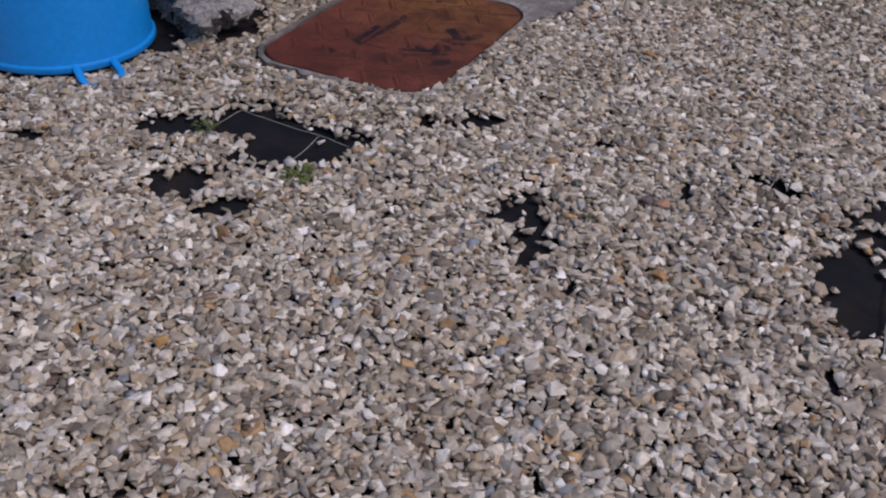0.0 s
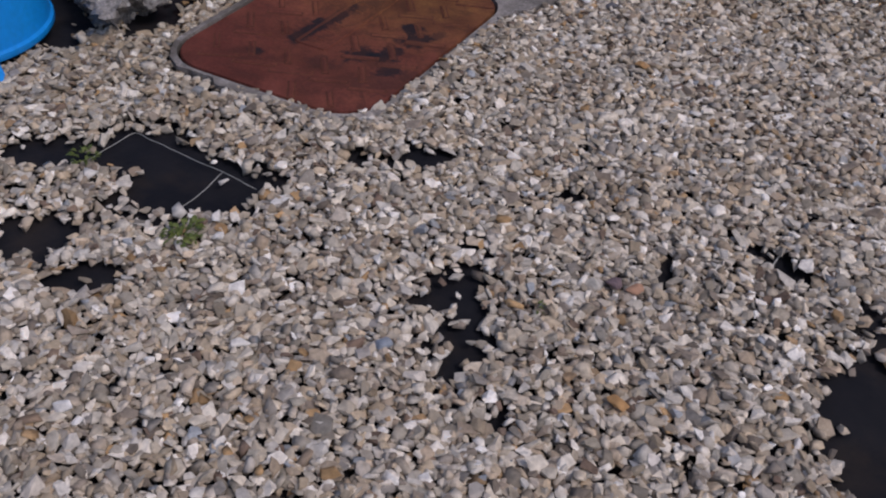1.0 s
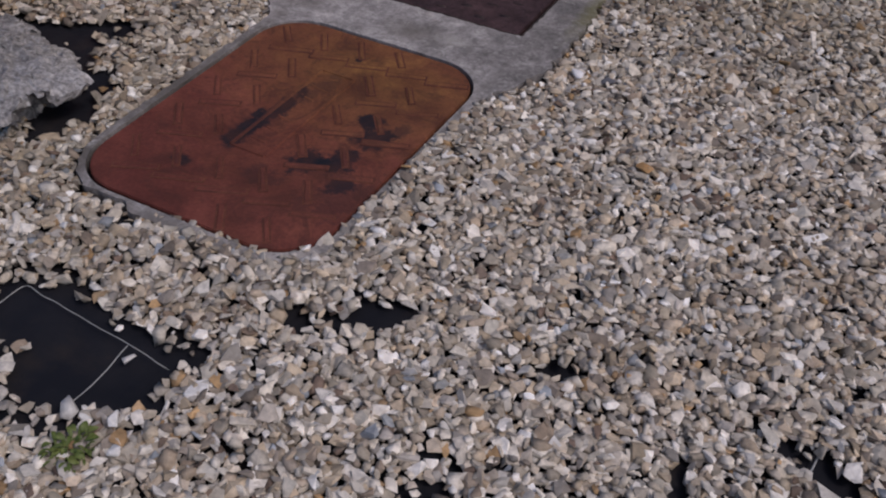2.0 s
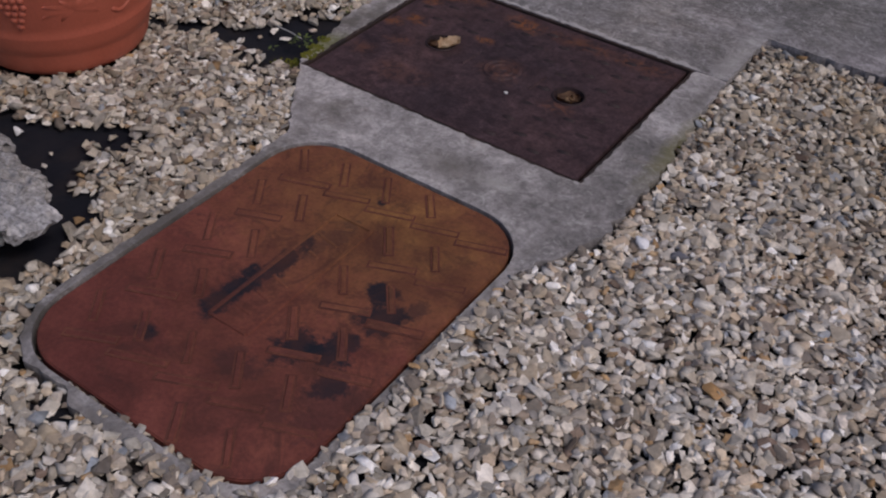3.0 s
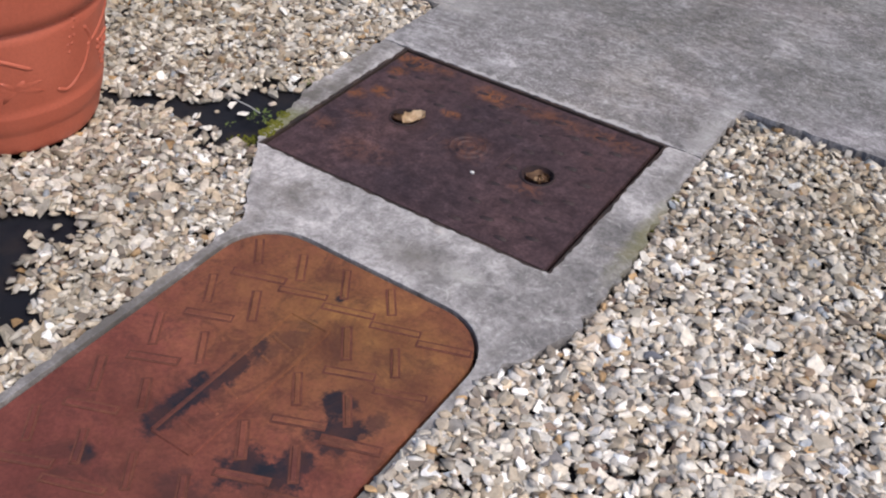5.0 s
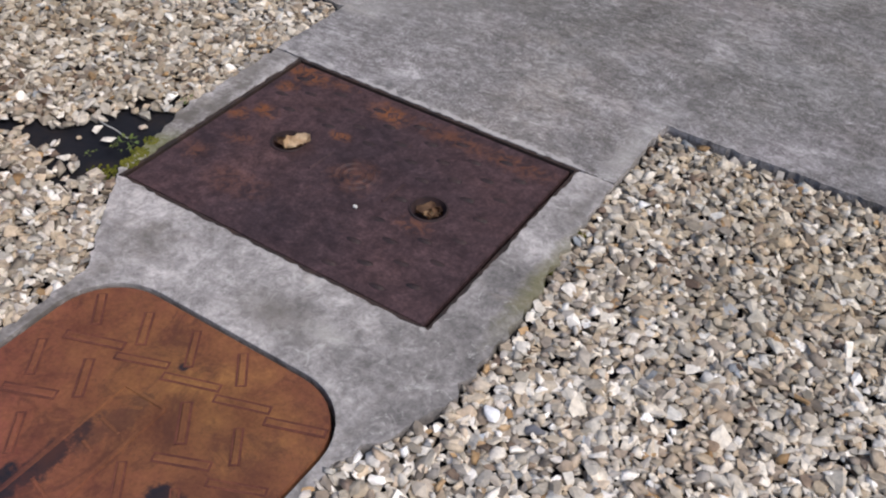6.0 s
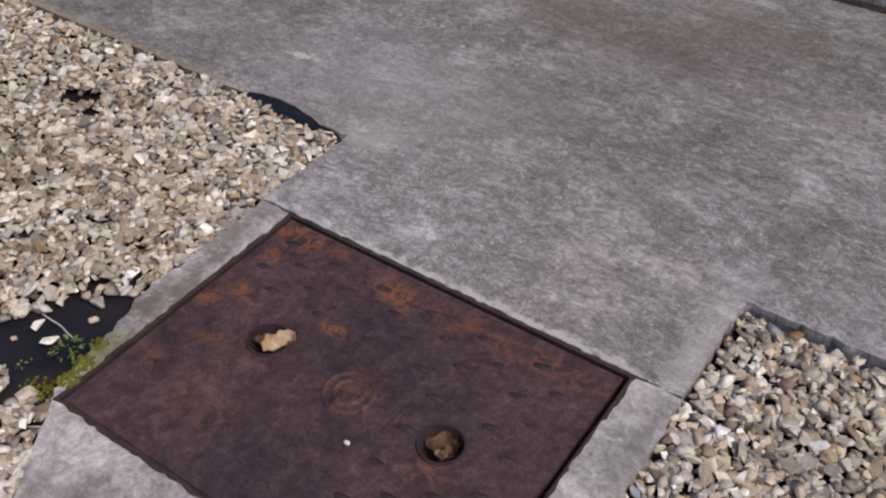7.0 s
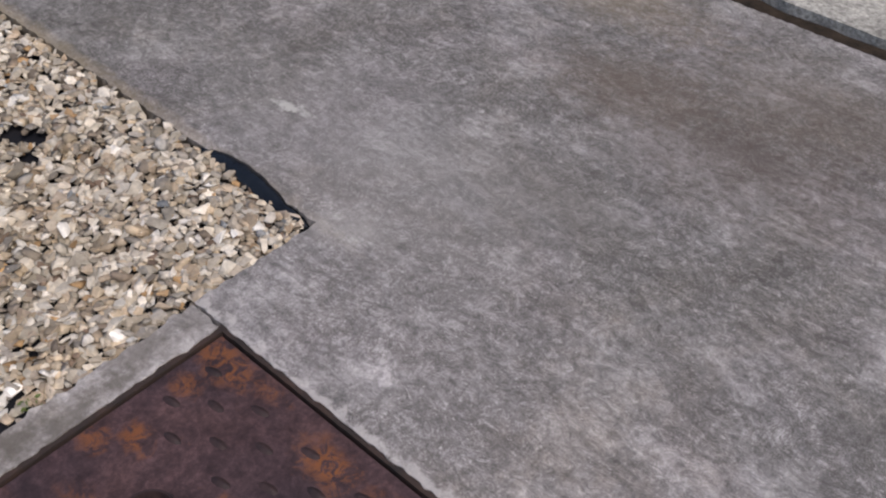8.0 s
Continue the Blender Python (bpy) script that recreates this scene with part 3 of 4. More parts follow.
# ---- ground, membrane ----
xs, ys = (-300, -9.05, -3.6, 2.2, 9.05, 300), (-300, -0.9, 3.09, 9.05, 300)
bm = bmesh.new()
deep = {(a, b): -0.12 if (b == 2 and a in (1, 2, 3)) else -0.08 if (a, b) == (2, 1) else -0.014 for a in range(5) for b in range(4)}
for (a, b), z in deep.items():
    bm.faces.new([bm.verts.new((xs[p], ys[q], z)) for p, q in ((a, b), (a + 1, b), (a + 1, b + 1), (a, b + 1))])
    for da, db, (p, q), (u, v) in ((1, 0, (a + 1, b), (a + 1, b + 1)), (0, 1, (a, b + 1), (a + 1, b + 1))):
        other = deep.get((a + da, b + db))
        if other is not None and other != z:
            bm.faces.new([bm.verts.new((xs[m], ys[n], h)) for m, n, h in ((p, q, z), (u, v, z), (u, v, other), (p, q, other))])
bmesh.ops.remove_doubles(bm, verts=bm.verts, dist=1e-5)
ground = tagged(mesh_object("ground", bm, M_FARGROUND), "pale stony ground spreading out round the garden path", "ground", kind="structure")

bm = bmesh.new()
bmesh.ops.create_grid(bm, x_segments=240, y_segments=170, size=1)
for v in bm.verts:
    x, y = -0.7 + v.co.x * 2.9, 1.12 + v.co.y * 2.02
    w = 0.006 * noise.noise((x * 9, y * 9, 0)) + 0.003 * noise.noise((x * 31, y * 31, 4))
    v.co = (x, y, float(level(x, y)) - 0.024 + w)
    if y > PATH_Y0 - 0.02:
        v.co.z = -0.05
    for ax, ay, bx, by in ((TONGUE_X0, 2.0, TONGUE_X1, 3.2), (-1.34, 1.6, -0.76, 2.5)):
        if ax + 0.05 < x < bx - 0.02 and ay + 0.02 < y < by:
            v.co.z = -0.075
membrane = mesh_object("weed_membrane", bm, M_MEMBRANE, True, 180)
tagged(membrane, "black woven weed membrane showing through thin gravel", "membrane", kind="structure")

# ---- concrete path, surround, far slab ----
far_x = 9.0
outline = [(-far_x, PATH_Y0), (TONGUE_X0, PATH_Y0), (TONGUE_X0, TONGUE_Y), (TONGUE_X1, TONGUE_Y), (TONGUE_X1, PATH_Y0), (far_x, PATH_Y0), (far_x, PATH_Y1), (-far_x, PATH_Y1)]
path = mesh_object("concrete_path", slab(worn(outline, 0.009, 0.0042, 75.0), (), 0.0, -0.11, 0.003), M_PATH)
tagged(path, "grey brushed concrete garden path with stains and worn edges", "path", kind="structure")

g = 0.0025
outline = [(PLATE[0] - g, 2.885), (-1.516, 2.885), (-1.512, 2.62), (-1.488, 2.53), (-1.470, 2.44), (-1.435, 2.385), (-1.375, 2.30), (-1.325, 2.235), (-1.320, 1.75), (-1.314, 1.70), (-1.283, 1.652), (-1.245, 1.628), (-1.165, 1.629), (-1.14, 1.612),
           (-0.93, 1.610), (-0.865, 1.620), (-0.822, 1.70), (-0.820, 2.17), (-0.79, 2.235), (-0.757, 2.31), (-0.757, 2.52), (-0.775, 2.70), (-0.784, 2.885),
           (PLATE[2] + g, 2.885), (PLATE[2] + g, PLATE[1] - g), (PLATE[0] - g, PLATE[1] - g)]
opening_cover = rounded_rect(COVER[0] - 0.0065, COVER[1] - 0.0065, COVER[2] + 0.0065, COVER[3] + 0.0065, 0.1015)
outline = [(p[0] + (0.011 * noise.noise((p[0] * 45, p[1] * 45, 7)) if p[1] < 2.86 and (p[0] < -1.462 or p[0] > -0.815) else 0.0), p[1]) for p in worn(outline, 0.009, 0.005, 60.0)]
surround = mesh_object("concrete_surround", slab(outline, (opening_cover,), 0.0, -0.10, 0.003), M_SURROUND)
tagged(surround, "weathered pale concrete surround framing two iron inspection covers", "surround", kind="structure")

outline = [(-far_x, PATH_Y1 + 0.062), (far_x, PATH_Y1 + 0.062), (far_x, 9.0), (-far_x, 9.0)]
# dark fill added in the open joint, hiding the far slab's bright side
bm = slab(worn([(-far_x, PATH_Y1 - 0.01), (far_x, PATH_Y1 - 0.01), (far_x, PATH_Y1 + 0.07), (-far_x, PATH_Y1 + 0.07)], 0.03, 0.003), (), -0.016, -0.10)
for v in bm.verts:
    v.co.z += 0.006 * noise.noise((v.co.x * 22, v.co.y * 60, 1)) if v.co.z > -0.05 else 0
joint_fill = tagged(mesh_object("joint_dark_fill", bm, M_SOIL), "dark fill added to keep the open joint between slabs dark", "soil", kind="structure")
far_slab = mesh_object("far_slab", slab(worn(outline, 0.03, 0.004), (), 0.004, -0.11, 0.006), M_PALE)
tagged(far_slab, "pale smooth concrete slab beyond a dark open joint", "slab", kind="structure")

# unseen wall, added to keep bright low sky off the ground and the covers
bm = bmesh.new()
add_box(bm, 0, 5.75, 1.5, 18.0, 0.24, 3.0)
sky_blocker_wall = tagged(mesh_object("sky_blocker_wall", bm, M_WALL), "unseen plain wall added beyond the slab to block low sky light", "wall", kind="structure")

# ---- iron cover with rounded corners ----
cover = thing("inspection_cover", -1.07, 1.95, -0.03, "orange-brown rusty iron inspection cover with basket-weave tread, black stains", "manhole cover")
bm = slab(rounded_rect(*COVER, 0.095), (), -0.001, -0.03, 0.0025)


def under(ob, parent):
    ob.parent = parent
    ob.matrix_parent_inverse = Matrix.Translation(-parent.location)
    return ob


under(mesh_object("lid", bm, M_COVER, True, 30), cover)
ring = slab(rounded_rect(COVER[0] - 0.005, COVER[1] - 0.005, COVER[2] + 0.005, COVER[3] + 0.005, 0.100), (), -0.03, -0.05)
under(mesh_object("frame", ring, M_FRAME), cover)
label_box = (-1.116, 1.835, -1.046, 2.112)
bm = bmesh.new()
add_box(bm, 0, 0, 0, 0.080, 0.0125, 0.0040, 0, 0.45)
bar_mesh = None
for i in range(-4, 5):
    for j in range(-8, 9):
        row, across = j // 2, j % 2
        x, y = -0.972 + i * 0.079 + 0.0395 * across, 1.956 + row * 0.109 + 0.0545 * across + 0.010 * i
        x0, y0, x1, y1 = COVER
        inside = x0 + 0.028 < x < x1 - 0.028 and y0 + 0.028 < y < y1 - 0.028
        corner = min(x - x0, x1 - x) + min(y - y0, y1 - y) > 0.10
        clear = not (label_box[0] - 0.014 < x < label_box[2] + 0.014 and label_box[1] - 0.014 < y < label_box[3] + 0.014)
        if not (inside and corner and clear):
            continue
        if bar_mesh is None:
            # flat skirt round the bar's foot, darker than the lid, marking its outline
            add_box(bm, 0, 0, -0.00185, 0.0835, 0.0160, 0.0044, 0, 0.9)
            bar = mesh_object("tread_bar", bm, M_BARS)
            bar_mesh = bar.data
            bar_mesh.materials.append(M_SKIRT)
            for p in bar_mesh.polygons:
                p.material_index = 1 if p.index >= 6 else 0
        else:
            bar = new("tread_bar", bar_mesh)
        bar.parent = cover
        bar.matrix_parent_inverse = Matrix.Translation(-cover.location)
        bar.matrix_basis = pose(x, y, -0.0002 + random.choice((-0.0006, -0.0004, -0.0002, 0.0, 0.0003)), 0, 0, (-54 if across else 22) + random.uniform(-3, 3)) @ Matrix.Diagonal((random.uniform(0.9, 1.08) * (0.76 if across else 1.0), random.uniform(0.85, 1.15), 1, 1))
bm = bmesh.new()
lx0, ly0, lx1, ly1 = label_box
for cx, cy, sx, sy in ((lx0, (ly0 + ly1) / 2, 0.007, ly1 - ly0), (lx1, (ly0 + ly1) / 2, 0.007, ly1 - ly0), ((lx0 + lx1) / 2, ly0, lx1 - lx0, 0.007), ((lx0 + lx1) / 2, ly1, lx1 - lx0, 0.007)):
    add_box(bm, cx, cy, 0.0, max(sx, sy), min(sx, sy), 0.0034, 0 if sx > sy else 90, 0.6)
for k in range(7):
    add_box(bm, (lx0 + lx1) / 2 + random.uniform(-0.004, 0.004), ly0 + 0.034 + k * 0.037, -0.0010, random.uniform(0.024, 0.040), 0.008, 0.0030, random.uniform(-30, 30), 0.4)
under(mesh_object("cast_panel", bm, M_BARS), cover)["label"] = "long cast panel with worn unreadable marks"

# ---- square steel plate ----
plate = thing("access_plate", -1.154, 2.654, -0.04, "dark brown rusted steel access plate sunk in concrete", "manhole cover")
cups = ((-1.300, 2.661, 0.028), (-1.000, 2.650, 0.029))
bm = slab([(PLATE[0] + 0.008, PLATE[1] + 0.006), (PLATE[2] - 0.013, PLATE[1] + 0.006), (PLATE[2] - 0.013, PLATE[3] - 0.0105), (PLATE[0] + 0.008, PLATE[3] - 0.0105)], [circle(*q) for q in cups], -0.009, -0.021, 0.002)
under(mesh_object("lid", bm, M_PLATE, True, 30), plate)
under(mesh_object("frame", slab([(PLATE[0] - 0.004, PLATE[1] - 0.004), (PLATE[2] + 0.004, PLATE[1] - 0.004), (PLATE[2] + 0.004, 2.884), (PLATE[0] - 0.004, 2.884)], (), -0.034, -0.06), M_FRAME), plate)
# dark strip added round the lid to stand for its shaded gap
rim = [(PLATE[0] - 0.005, PLATE[1] - 0.005), (PLATE[2] + 0.004, PLATE[1] - 0.005), (PLATE[2] + 0.004, 2.8945), (PLATE[0] - 0.005, 2.8945)]
seat = [(PLATE[0] + 0.005, PLATE[1] + 0.004), (PLATE[2] - 0.004, PLATE[1] + 0.004), (PLATE[2] - 0.004, 2.8825), (PLATE[0] + 0.005, 2.8825)]
under(mesh_object("gap_strip", slab(rim, (worn(seat, 0.012, 0.0012, 80.0),), -0.0068, -0.038), M_FRAME), plate)["label"] = "thin dark strip added for the shaded gap round the lid"
for cx, cy, r in cups:
    bm = bmesh.new()
    lathe(bm, [(r + 0.004, -0.0085), (r + 0.003, -0.0065), (r, -0.0065), (r - 0.001, -0.012), (r * 0.8, -0.024), (r * 0.35, -0.029), (0.0005, -0.030)], 24)
    bmesh.ops.translate(bm, verts=bm.verts, vec=(cx, cy, 0))
    under(mesh_object("lifting_cup", bm, M_STUD, True, 60), plate)["label"] = "round sunken lifting cup"
bm = bmesh.new()
eighth = [k * math.pi / 4 for k in range(8)]
loop = [bm.verts.new((0.014 * math.cos(a), 0.006 * math.sin(a), 0)) for a in eighth]
top = [bm.verts.new((0.008 * math.cos(a), 0.0026 * math.sin(a), 0.0016)) for a in eighth]
bm.faces.new(top)
for k in range(8):
    bm.faces.new((loop[k], loop[(k + 1) % 8], top[(k + 1) % 8], top[k]))
stud_mesh = None
for i in range(-9, 9):
    for j in range(-9, 9):
        x, y = -0.963 + (i - 4) * 0.0445, 2.771 + (j - 4) * 0.0315
        if (i + j) % 2 or not (PLATE[0] + 0.02 < x < PLATE[2] - 0.03 and PLATE[1] + 0.02 < y < PLATE[3] - 0.03):
            continue
        if (x < -1.09 and y < 2.73) or math.hypot(x + 1.15, y - 2.65) < 0.085 or any(math.hypot(x - cx, y - cy) < r + 0.018 for cx, cy, r in cups):
            continue
        if stud_mesh is None:
            stud = mesh_object("tread_stud", bm, M_STUD, True, 70)
            stud_mesh = stud.data
        else:
            stud = new("tread_stud", stud_mesh)
        stud.parent = plate
        stud.matrix_parent_inverse = Matrix.Translation(-plate.location)
        stud.matrix_basis = pose(x, y, -0.0089, 0, 0, 8 + random.uniform(-5, 5)) @ Matrix.Diagonal((1, 1, random.uniform(1.2, 2.4), 1))
bm = bmesh.new()
for r in (0.020, 0.034):
    lathe(bm, [(r - 0.005, -0.0095), (r - 0.002, -0.0066), (r + 0.002, -0.0066), (r + 0.005, -0.0095)], 32)
add_box(bm, 0.0, 0.0, -0.008, 0.022, 0.006, 0.003, 35, 0.4)
bmesh.ops.translate(bm, verts=bm.verts, vec=(-1.15, 2.652, 0))
for cx, turn in ((-1.221, 87), (-1.071, 87)):
    add_box(bm, cx, 2.652, -0.0075, 0.062, 0.006, 0.004, turn, 0.4)
under(mesh_object("cast_emblem", bm, M_PLATE, True, 50), plate)["label"] = "faint cast ring emblem between two bars"
plate.location.z += 0.005


# ---- dry leaves, chip ----
def dry_leaf(x, y, z, size, turn, material, label, lift=0.35):
    bm = bmesh.new()
    n = 9
    rows = []
    for i in range(n):
        t = i / (n - 1)
        w = size * 0.42 * math.sin(math.pi * min(1, t * 0.94 + 0.06)) ** 0.8 * random.uniform(0.6, 1.25)
        rows.append([bm.verts.new((size * (t - 0.5), w * s, size * lift * (abs(s) ** 1.5 * 0.7 + 0.5 * (t - 0.4) ** 2) + random.uniform(0, 0.002))) for s in (-1, -0.5, 0, 0.5, 1)])
    for a, b in zip(rows, rows[1:]):
        for k in range(4):
            bm.faces.new((a[k], a[k + 1], b[k + 1], b[k]))
    bmesh.ops.solidify(bm, geom=list(bm.faces), thickness=0.0006)
    ob = mesh_object("dry_leaf", bm, material, True, 60)
    ob.matrix_world = pose(x, y, z, 0, 0, turn)
    return tagged(ob, label, "leaf", "dry leaves on the plate")


dry_leaf(-1.279, 2.661, -0.005, 0.048, 62, M_DRY, "curled pale tan dry leaf in a lifting cup", 0.4)
dry_leaf(-1.306, 2.662, -0.018, 0.042, 15, M_DRYDARK, "crumpled brown dry leaf in a lifting cup")
dry_leaf(-1.000, 2.652, -0.017, 0.044, 25, M_DRYDARK, "crumpled brown dry leaf in a lifting cup")
dry_leaf(-0.984, 2.640, -0.005, 0.026, 80, M_DRYDARK, "crumpled brown dry leaf in a lifting cup", 0.5)
dry_leaf(-0.990, 2.634, -0.004, 0.016, 20, M_DRY, "small pale tan leaf scrap in a lifting cup", 0.6)
bm = bmesh.new()
bmesh.ops.create_icosphere(bm, subdivisions=1, radius=0.005)
chip = tagged(mesh_object("stone_chip", bm, M_CHIP), "tiny white stone chip lying on the steel plate", "stone")
chip.matrix_world = pose(-1.098, 2.584, -0.0015) @ Matrix.Diagonal((1, 0.7, 0.6, 1))

# ---- terracotta flower pot ----
POT = (-1.893, 2.222)
pot = thing("flower_pot", POT[0], POT[1], float(level(*POT)) - 0.004, "orange terracotta plastic flower pot with grapevine relief standing on gravel", "flower pot")


def pot_r(z):
    return 0.156 + 0.19 * z + 0.006 * math.sin(max(0.0, min(1.0, z / 0.3)) * math.pi) + 0.0022 * (0.055 < z < 0.092)


bm = bmesh.new()
prof = [(0.10, 0.012), (0.146, 0.0), (0.154, 0.006)] + [(pot_r(z), z) for z in (0.015, 0.03, 0.045, 0.053, 0.057, 0.07, 0.085, 0.0915, 0.095, 0.11, 0.13, 0.15, 0.17, 0.19, 0.21, 0.23, 0.245)]
prof += [(pot_r(0.25) - 0.004, 0.25), (pot_r(0.25) - 0.004, 0.254), (pot_r(0.25) + 0.006, 0.260), (pot_r(0.28) + 0.009, 0.28), (pot_r(0.31) + 0.011, 0.334)]
prof += [(pot_r(0.3) - 0.008, 0.336), (0.17, 0.29), (0.15, 0.05), (0.0005, 0.03)]
lathe(bm, prof, 96)
part("body", bm, M_TERRA, pot, smooth=True, sharp=50)
bm = bmesh.new()
R = 0.232
rings = lathe(bm, [(R - 0.022, 0.328), (R - 0.004, 0.330), (R, 0.336), (R - 0.003, 0.347), (R - 0.016, 0.366), (R - 0.030, 0.383), (R - 0.040, 0.389), (R - 0.047, 0.385), (R - 0.050, 0.316)], 96)
for i in range(96):
    bm.faces.new((rings[-1][i], rings[-1][(i + 1) % 96], rings[0][(i + 1) % 96], rings[0][i]))
part("rim", bm, M_TERRA, pot, "wide rolled rim", True, 60)


def on_pot(a, z, out=0.0):
    r = pot_r(z) + out - 0.0024
    return Vector((r * math.cos(radians(a)), r * math.sin(radians(a)), z))


grape_mesh = None
for k in range(4):
    off = -90 * k
    bm = bmesh.new()
    tube(bm, [on_pot(a + off, z, 0.0) for a, z in [(q.x, q.y) for q in smooth_line([(-74, 0.18, 0), (-66, 0.19, 0), (-50, 0.213, 0), (-34, 0.214, 0), (-16, 0.180, 0)])]], 0.0052)
    tube(bm, [on_pot(a + off, z, 0.0) for a, z in [(q.x, q.y) for q in smooth_line([(-40, 0.155, 0), (-34, 0.185, 0), (-30, 0.192, 0)])]], 0.0026)
    tube(bm, [on_pot(a + off, z, 0.0) for a, z in [(q.x, q.y) for q in smooth_line([(14, 0.225, 0), (19, 0.19, 0), (13, 0.145, 0), (2, 0.118, 0), (-6, 0.128, 0)])]], 0.0052)
    part("vine", bm, M_TERRA, pot, smooth=True, sharp=80)
    for rows, radius in ((((-57, 0.172, 4), (-56.6, 0.1585, 4), (-56.2, 0.145, 3), (-55.8, 0.1315, 2), (-55.4, 0.118, 1)), 0.0072), (((8, 0.245, 1), (6.8, 0.231, 1), (5.6, 0.217, 2), (4.4, 0.203, 2), (3.2, 0.189, 1)), 0.0048)):
        bm = bmesh.new()
        tube(bm, [on_pot(rows[0][0] + off, rows[0][1] + d, 0) for d in (0.022, 0.014, 0.004)], 0.003)
        bunch = part("grape_bunch", bm, M_TERRA, pot, smooth=True, sharp=80)
        for a0, z0, n in rows:
            for i in range(n):
                if grape_mesh is None:
                    bm = bmesh.new()
                    bmesh.ops.create_icosphere(bm, subdivisions=2, radius=1.0)
                    grape = mesh_object("grape", bm, M_TERRA, True, 180)
                    grape_mesh = grape.data
                else:
                    grape = new("grape", grape_mesh)
                grape.parent = bunch
                grape.matrix_basis = Matrix.Translation(on_pot(a0 + (i - (n - 1) / 2) * 3.5 * radius / 0.0066 + off, z0, -0.0006)) @ Matrix.Scale(radius, 4)
    bm = bmesh.new()
    for lobe_turn, length in ((200, 13), (160, 12), (120, 9), (240, 10), (20, 11), (-25, 12), (60, 8)):
        mid = [(-27 + s * length * math.cos(radians(lobe_turn)) * (1.3), 0.148 + s * length * 0.0026 * math.sin(radians(lobe_turn))) for s in (0, 0.3, 0.6, 0.85, 1)]
        rows = []
        for (a, z), w in zip(mid, (2.2, 5.0, 4.6, 2.4, 0.2)):
            ca, cz = -math.sin(radians(lobe_turn)) * w, math.cos(radians(lobe_turn)) * w * 0.0030
            rows.append([bm.verts.new(on_pot(a + off + ca * s, z + cz * s, 0.0052 * (1 - abs(s)) - 0.0006)) for s in (-1, 0, 1)])
        for p, q in zip(rows, rows[1:]):
            for i in range(2):
                bm.faces.new((p[i], p[i + 1], q[i + 1], q[i]))
    part("leaf_relief", bm, M_TERRA, pot, smooth=True, sharp=80)
bm = bmesh.new()
rings = lathe(bm, [(0.186, 0.310), (0.17, 0.325), (0.12, 0.334), (0.05, 0.338)], 40)
bm.faces.new(rings[-1])
part("soil", bm, M_SOIL, pot, "dark potting soil")


def leaf_blade(bm, base, heading, length, width, rise, droop=0.6):
    d = Vector((math.cos(heading), math.sin(heading), 0))
    s = Vector((-d.y, d.x, 0))
    rows = []
    for i in range(6):
        t = i / 5
        p = Vector(base) + d * length * t + Vector((0, 0, length * (rise * t - droop * t * t)))
        w = width * (0.25 + math.sin(math.pi * t) ** 0.8) * (0 if i == 5 else 1) + 0.0003
        rows.append((bm.verts.new(p - s * w + Vector((0, 0, w * 0.4))), bm.verts.new(p), bm.verts.new(p + s * w + Vector((0, 0, w * 0.4)))))
    for a, b in zip(rows, rows[1:]):
        bm.faces.new((a[0], a[1], b[1], b[0])), bm.faces.new((a[1], a[2], b[2], b[1]))


bm = bmesh.new()
for k in range(320):
    a, r = random.uniform(0, 6.283), 0.165 * math.sqrt(random.random())
    leaf_blade(bm, (r * math.cos(a), r * math.sin(a), 0.332), random.uniform(0, 6.283), random.uniform(0.022, 0.042), random.uniform(0.004, 0.008), random.uniform(0.2, 0.8))
part("plant", bm, M_LEAF, pot, "low green leafy bedding plant", True, 180)

# ---- blue tub, upside down ----
TUB = (-1.725, 1.503)
tub = thing("blue_tub", TUB[0], TUB[1], float(level(*TUB)) + 0.002, "bright blue plastic tub turned upside down on the gravel", "tub")
bm = bmesh.new()
lathe(bm, [(0.198, 0.0), (0.204, 0.0), (0.207, 0.004), (0.206, 0.014), (0.200, 0.018), (0.199, 0.03), (0.190, 0.30), (0.182, 0.325), (0.16, 0.335), (0.0005, 0.33), (0.0005, 0.322), (0.15, 0.326), (0.184, 0.30), (0.194, 0.02), (0.198, 0.0)], 96)
part("body", bm, M_BLUE, tub, smooth=True, sharp=50)
for k, side in enumerate((-29, 151)):
    bm = bmesh.new()
    a0, a1 = side - 11, side + 13
    pts = []
    for i in range(13):
        t = i / 12
        a, out = a0 + (a1 - a0) * t, 0.008 + 0.050 * min(1, 3.2 * math.sin(math.pi * t)) ** 1.0
        r = 0.199 + out * (1 if 0 < i < 12 else 0.2)
        pts.append((r * math.cos(radians(a)), r * math.sin(radians(a)), 0.012 - 0.026 * min(1, 2.2 * math.sin(math.pi * t))))
    rows = []
    for i, p in enumerate(pts):
        p = Vector(p)
        d = (Vector(pts[min(i + 1, 12)]) - Vector(pts[max(i - 1, 0)])).normalized()
        s = Vector((-d.y, d.x, 0))
        rows.append([bm.verts.new(p + s * 0.009 * c + Vector((0, 0, 0.006 * e))) for c, e in ((-1, -0.6), (-0.6, -1), (0.6, -1), (1, -0.6), (1, 0.6), (0.6, 1), (-0.6, 1), (-1, 0.6))])
    for a, b in zip(rows, rows[1:]):
        for i in range(8):
            bm.faces.new((a[i], a[(i + 1) % 8], b[(i + 1) % 8], b[i]))
    bm.faces.new(rows[0]), bm.faces.new(rows[-1][::-1])
    part("handle", bm, M_BLUE, tub, "moulded loop handle at the rim", True, 50)

